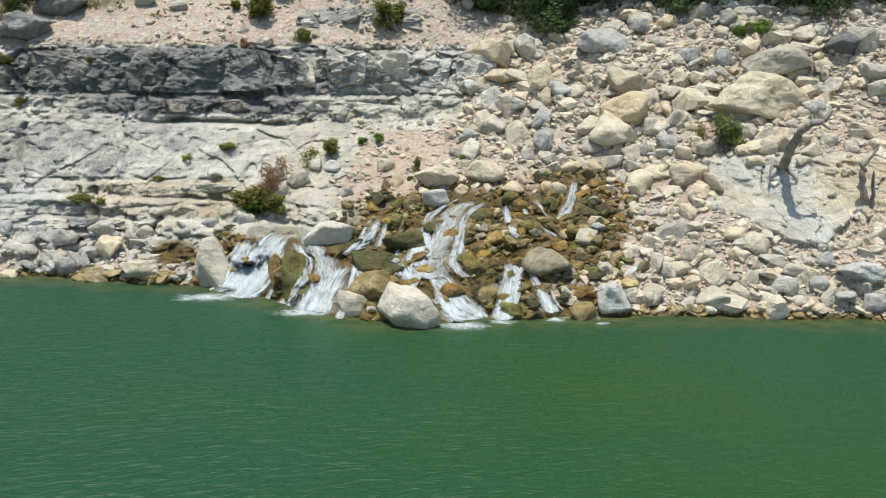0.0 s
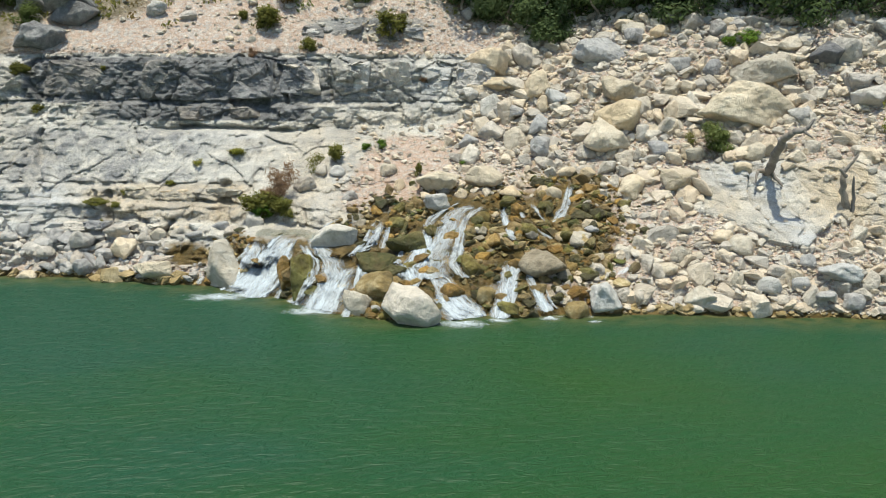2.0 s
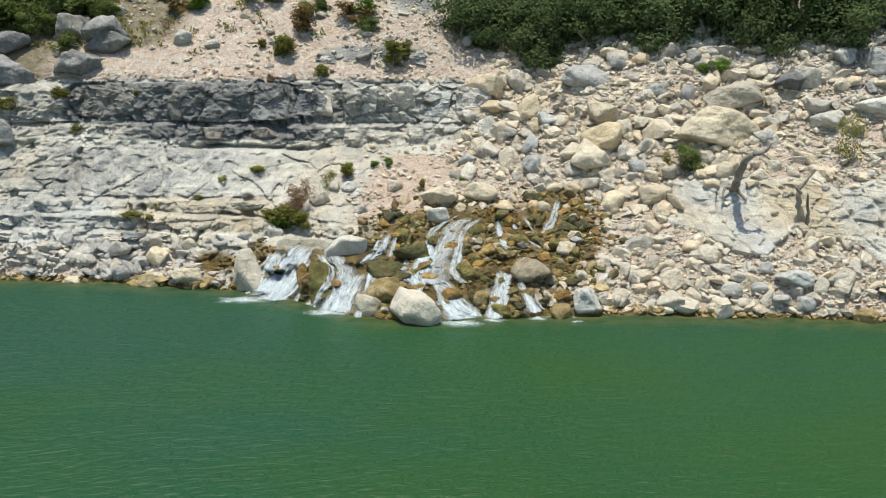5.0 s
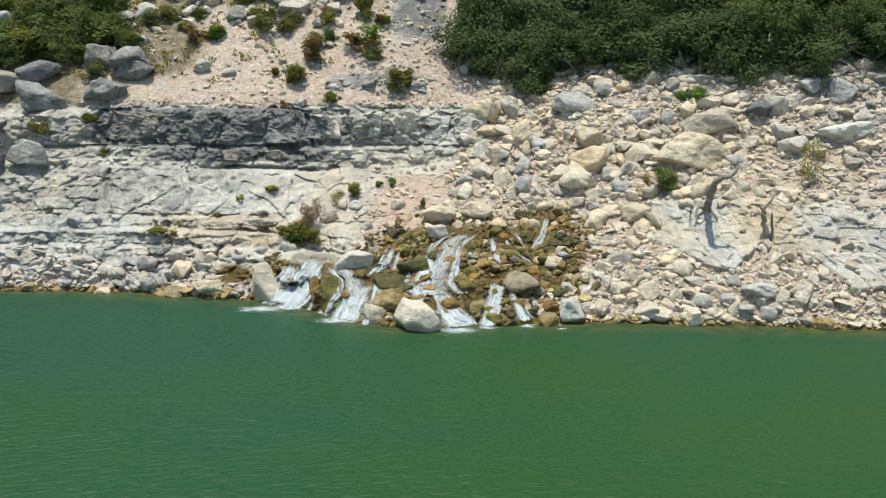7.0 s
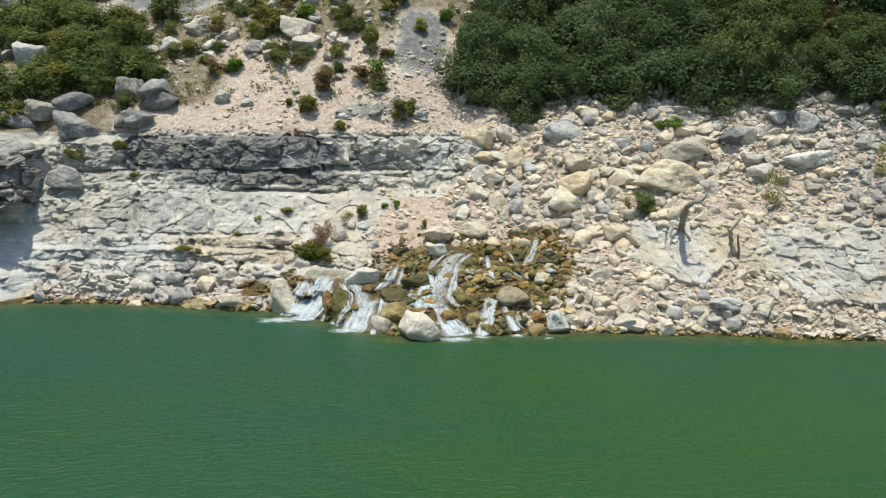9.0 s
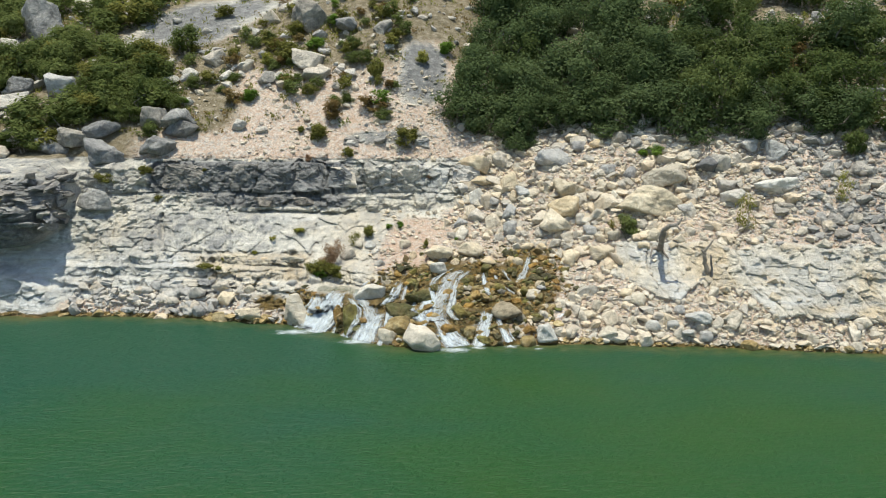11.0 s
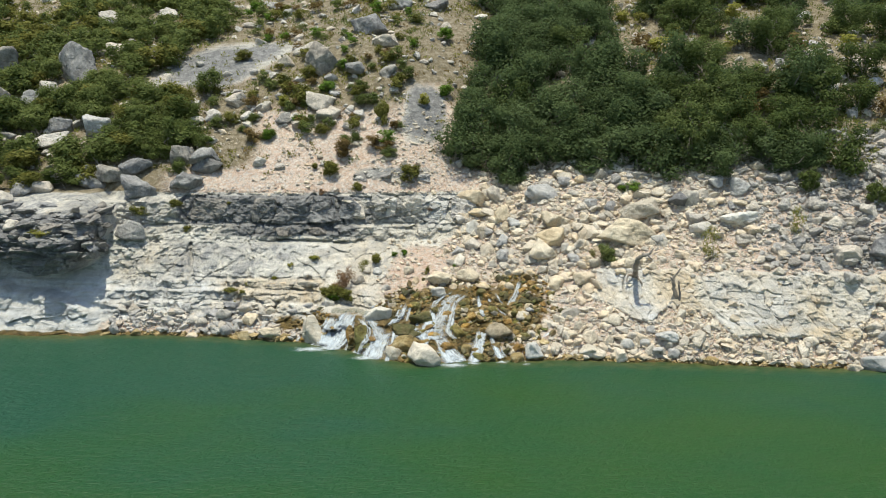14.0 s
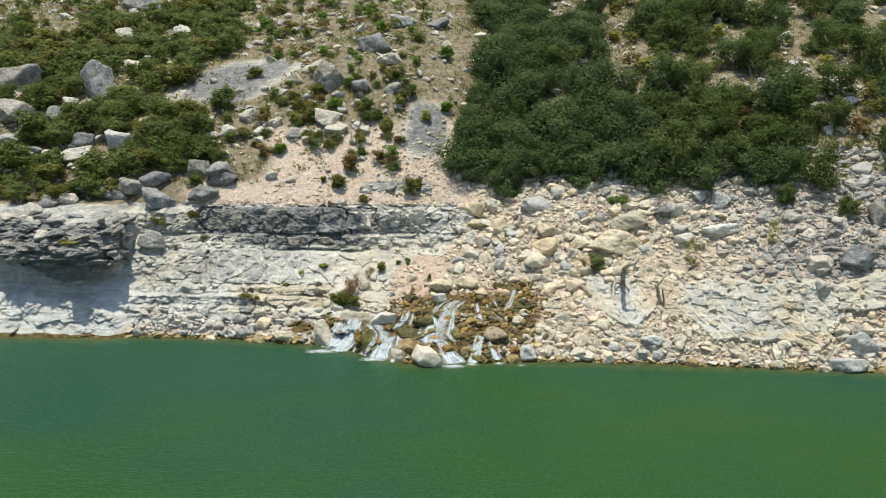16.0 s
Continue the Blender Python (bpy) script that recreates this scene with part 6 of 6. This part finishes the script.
x, z, c, r = spread(34000, -17, 30, 0.0, 9.8, 1)
s = np.clip(0.128 * np.exp(r.normal(scale=0.6, size=len(x)) + 0.2), 0.07, 0.75)
ok = (c < talus(x, z)) & clear_of_water(x, z) & (wetness(x, z) < 0.35 + 0.25 * c)
rim = ok & (z < 0.06 + 0.12 * c)
ok = ok & ~rim
scatter("shore_stones", x[rim], z[rim], s[rim], SHORE, 8, "wet golden brown stones along the waterline")
greyer = (x > 12.5 + 4.0 * c) & (z > 3.2) | (z > 6.6 + 1.5 * c) | (x < -6)
# the largest near the cascade lie singly
single = ok & ~greyer & (s > 0.27) & (x > -2) & (x < 12) & (z < 5.5) & (np.cumsum(ok & ~greyer & (s > 0.27) & (x > -2) & (x < 12) & (z < 5.5)) <= 300)
two_sizes("scree", x[ok & ~greyer & ~single], z[ok & ~greyer & ~single], s[ok & ~greyer & ~single], RUBBLE, 2, "cream and pinkish limestone rubble covering the slope")
far_right = greyer & (x > 13.5) & (z > 3.2)
two_sizes("scree", x[ok & far_right], z[ok & far_right], s[ok & far_right], RUBBLE_DARK, 33, "dark grey limestone rubble beside pale slab")
greyer = greyer & ~far_right
two_sizes("scree", x[ok & greyer], z[ok & greyer], s[ok & greyer], RUBBLE_GREY, 3, "loose grey limestone rubble on the slope")
SINGLE = (x[single], z[single], s[single])
# small chips that fill the gaps between the stones
x, z, c, r = spread(26000, -1.5, 20, 0.05, 7.2, 41)
s = np.clip(0.075 * np.exp(r.normal(scale=0.35, size=len(x))), 0.045, 0.15)
ok = (c < talus(x, z) * np.clip(0.7 + 0.9 * fbm(x * 0.8, z * 0.8, 0 * z, 3, 381), 0, 1)) & clear_of_water(x, z) & (wetness(x, z) < 0.3 + 0.3 * c)
pale = (x < 13.0 + 4.0 * c) & (z < 6.4)
scatter("chips", x[ok & pale], z[ok & pale], s[ok & pale], RUBBLE, 42, "small cream and pinkish limestone chips between the stones", 1)
scatter("chips", x[ok & ~pale], z[ok & ~pale], s[ok & ~pale], RUBBLE_GREY, 43, "small grey limestone chips between the stones", 1)

x, z, c, r = spread(11500, -7, 6.5, 0.0, 2.9, 4)
s = np.clip(0.115 * np.exp(r.normal(scale=0.5, size=len(x)) + 0.25), 0.07, 0.5)
ok = (c * 0.9 + 0.1 < wetness(x, z)) & (clear_of_water(x, z) | (r.uniform(size=len(x)) < 0.1))
two_sizes("wet_stones", x[ok], z[ok], s[ok], RUBBLE_WET, 5, "wet brown and mossy stones in the cascade")

x, z, c, r = spread(9000, -42, 36, 7.0, 21, 6)
s = np.clip(0.2 * np.exp(r.normal(scale=0.6, size=len(x)) + 0.2), 0.08, 0.9) * np.where((x > -13) & (x < -1) & (z < 9.5), 0.6, 1)
ok = c < 0.75 * (0.35 + 1.2 * np.clip(fbm(x * 0.3, z * 0.4, 0 * z, 3, 151) + 0.2, 0, 1)) * np.where((x > -13) & (x < -1) & (z < 9.5), 0.6, 1) * (1 - slab_rock(x, z))
two_sizes("scattered_stones", x[ok], z[ok], s[ok], RUBBLE_GREY, 7, "grey stones scattered over the shrubby hillside")

# low herbs and dry grass between the shrubs
def undergrowth(name, n, x0, x1, z0, z1, leaf, seed, label, size, mask):
    x, z, c, r = spread(n, x0, x1, z0, z1, seed)
    ok = c < mask(x, z)
    x, z = x[ok], z[ok]
    m = 14
    px = (x[:, None] + r.normal(scale=0.16, size=(len(x), m))).ravel()
    pz = (z[:, None] + r.normal(scale=0.07, size=(len(x), m))).ravel()
    c = np.stack([px, surface(px, pz) - 0.03, pz + r.uniform(0.0, 0.2, len(px))], -1)
    a = r.normal(size=(len(px), 3)) * 0.7 + np.array([0, -0.2, 0.9])
    a /= np.linalg.norm(a, axis=1)[:, None]
    b = np.cross(a, r.normal(size=a.shape))
    b /= np.linalg.norm(b, axis=1)[:, None]
    s_ = size * r.uniform(0.6, 1.4, (len(px), 1))
    v = np.stack([c - a * s_, c + b * s_ * 0.4, c + a * s_, c - b * s_ * 0.4], 1).reshape(-1, 3)
    ob = mesh_object(name, v, np.arange(len(v)).reshape(-1, 4), LEAF[leaf], smooth=False)
    return tagged(ob, label, "undergrowth", kind="stuff")


def hill_mask(seed, bias):
    return lambda x, z: np.clip((litter_cover(x, z) * 0.8 + 0.12) * (bias + 1.6 * fbm(x * 0.35, z * 0.5, 0 * z, 3, seed)), 0, 1) * sstep(7.0, 7.6, z)


undergrowth("undergrowth", 8500, -42, 36, 7.0, 21, "olive", 11, "low olive herbs and dry grass on the hillside", 0.085, hill_mask(301, 0.4))
undergrowth("undergrowth", 6000, -42, 36, 7.0, 21, "dark", 12, "low green herbs between shrubs and stones", 0.085, hill_mask(311, 0.35))
undergrowth("undergrowth", 3500, -42, 36, 7.0, 21, "yellow", 14, "yellow green grass tufts on the hillside", 0.085, hill_mask(361, 0.35))
undergrowth("undergrowth", 2200, -42, 36, 7.0, 21, "rust", 13, "brown dry herbs on the hillside", 0.085, hill_mask(321, 0.3))

# single stones of the scree
STONE_MESH = []
for k in range(12):
    rng = np.random.default_rng(700 + k)
    v, f = chip_shape(rng, True) if k % 2 else stone_shape(rng, 3, 16, 0.12, 7)
    ob = mesh_object("stone", v * 0.5 * rng.uniform(0.5, 1.25, 3), f, RUBBLE_STONE, ground, smooth=False)
    STONE_MESH.append(ob.data)
    bpy.data.objects.remove(ob)
rng = np.random.default_rng(9)
ys = surface(SINGLE[0], SINGLE[1])
for x, y, z, s in zip(SINGLE[0], ys, SINGLE[1], SINGLE[2]):
    ob = new("stone", STONE_MESH[int(rng.integers(12))])
    ob.parent = ground
    ob.matrix_basis = Matrix.Translation((x, y - 0.12 * s, z + 0.08 * s)) @ Euler(tuple(rng.uniform(0, 6.28, 3))).to_matrix().to_4x4() @ Matrix.Diagonal((s, s, s, 1))

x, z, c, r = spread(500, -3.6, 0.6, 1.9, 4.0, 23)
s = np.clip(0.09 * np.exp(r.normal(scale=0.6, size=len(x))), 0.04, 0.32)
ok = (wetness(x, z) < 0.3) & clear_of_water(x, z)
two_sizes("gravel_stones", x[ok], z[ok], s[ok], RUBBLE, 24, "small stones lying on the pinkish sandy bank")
x, z, c, r = spread(2800, -15.5, 0.5, 6.2, 10.5, 21)
s = np.clip(0.1 * np.exp(r.normal(scale=0.55, size=len(x))), 0.05, 0.35)
ok = c < 0.9 * np.clip(0.45 + 1.3 * fbm(x * 0.45, z * 0.8, 0 * z, 3, 331), 0, 1)
two_sizes("gravel_stones", x[ok], z[ok], s[ok], RUBBLE, 22, "small pale stones strewn over the pinkish gravel ledge")
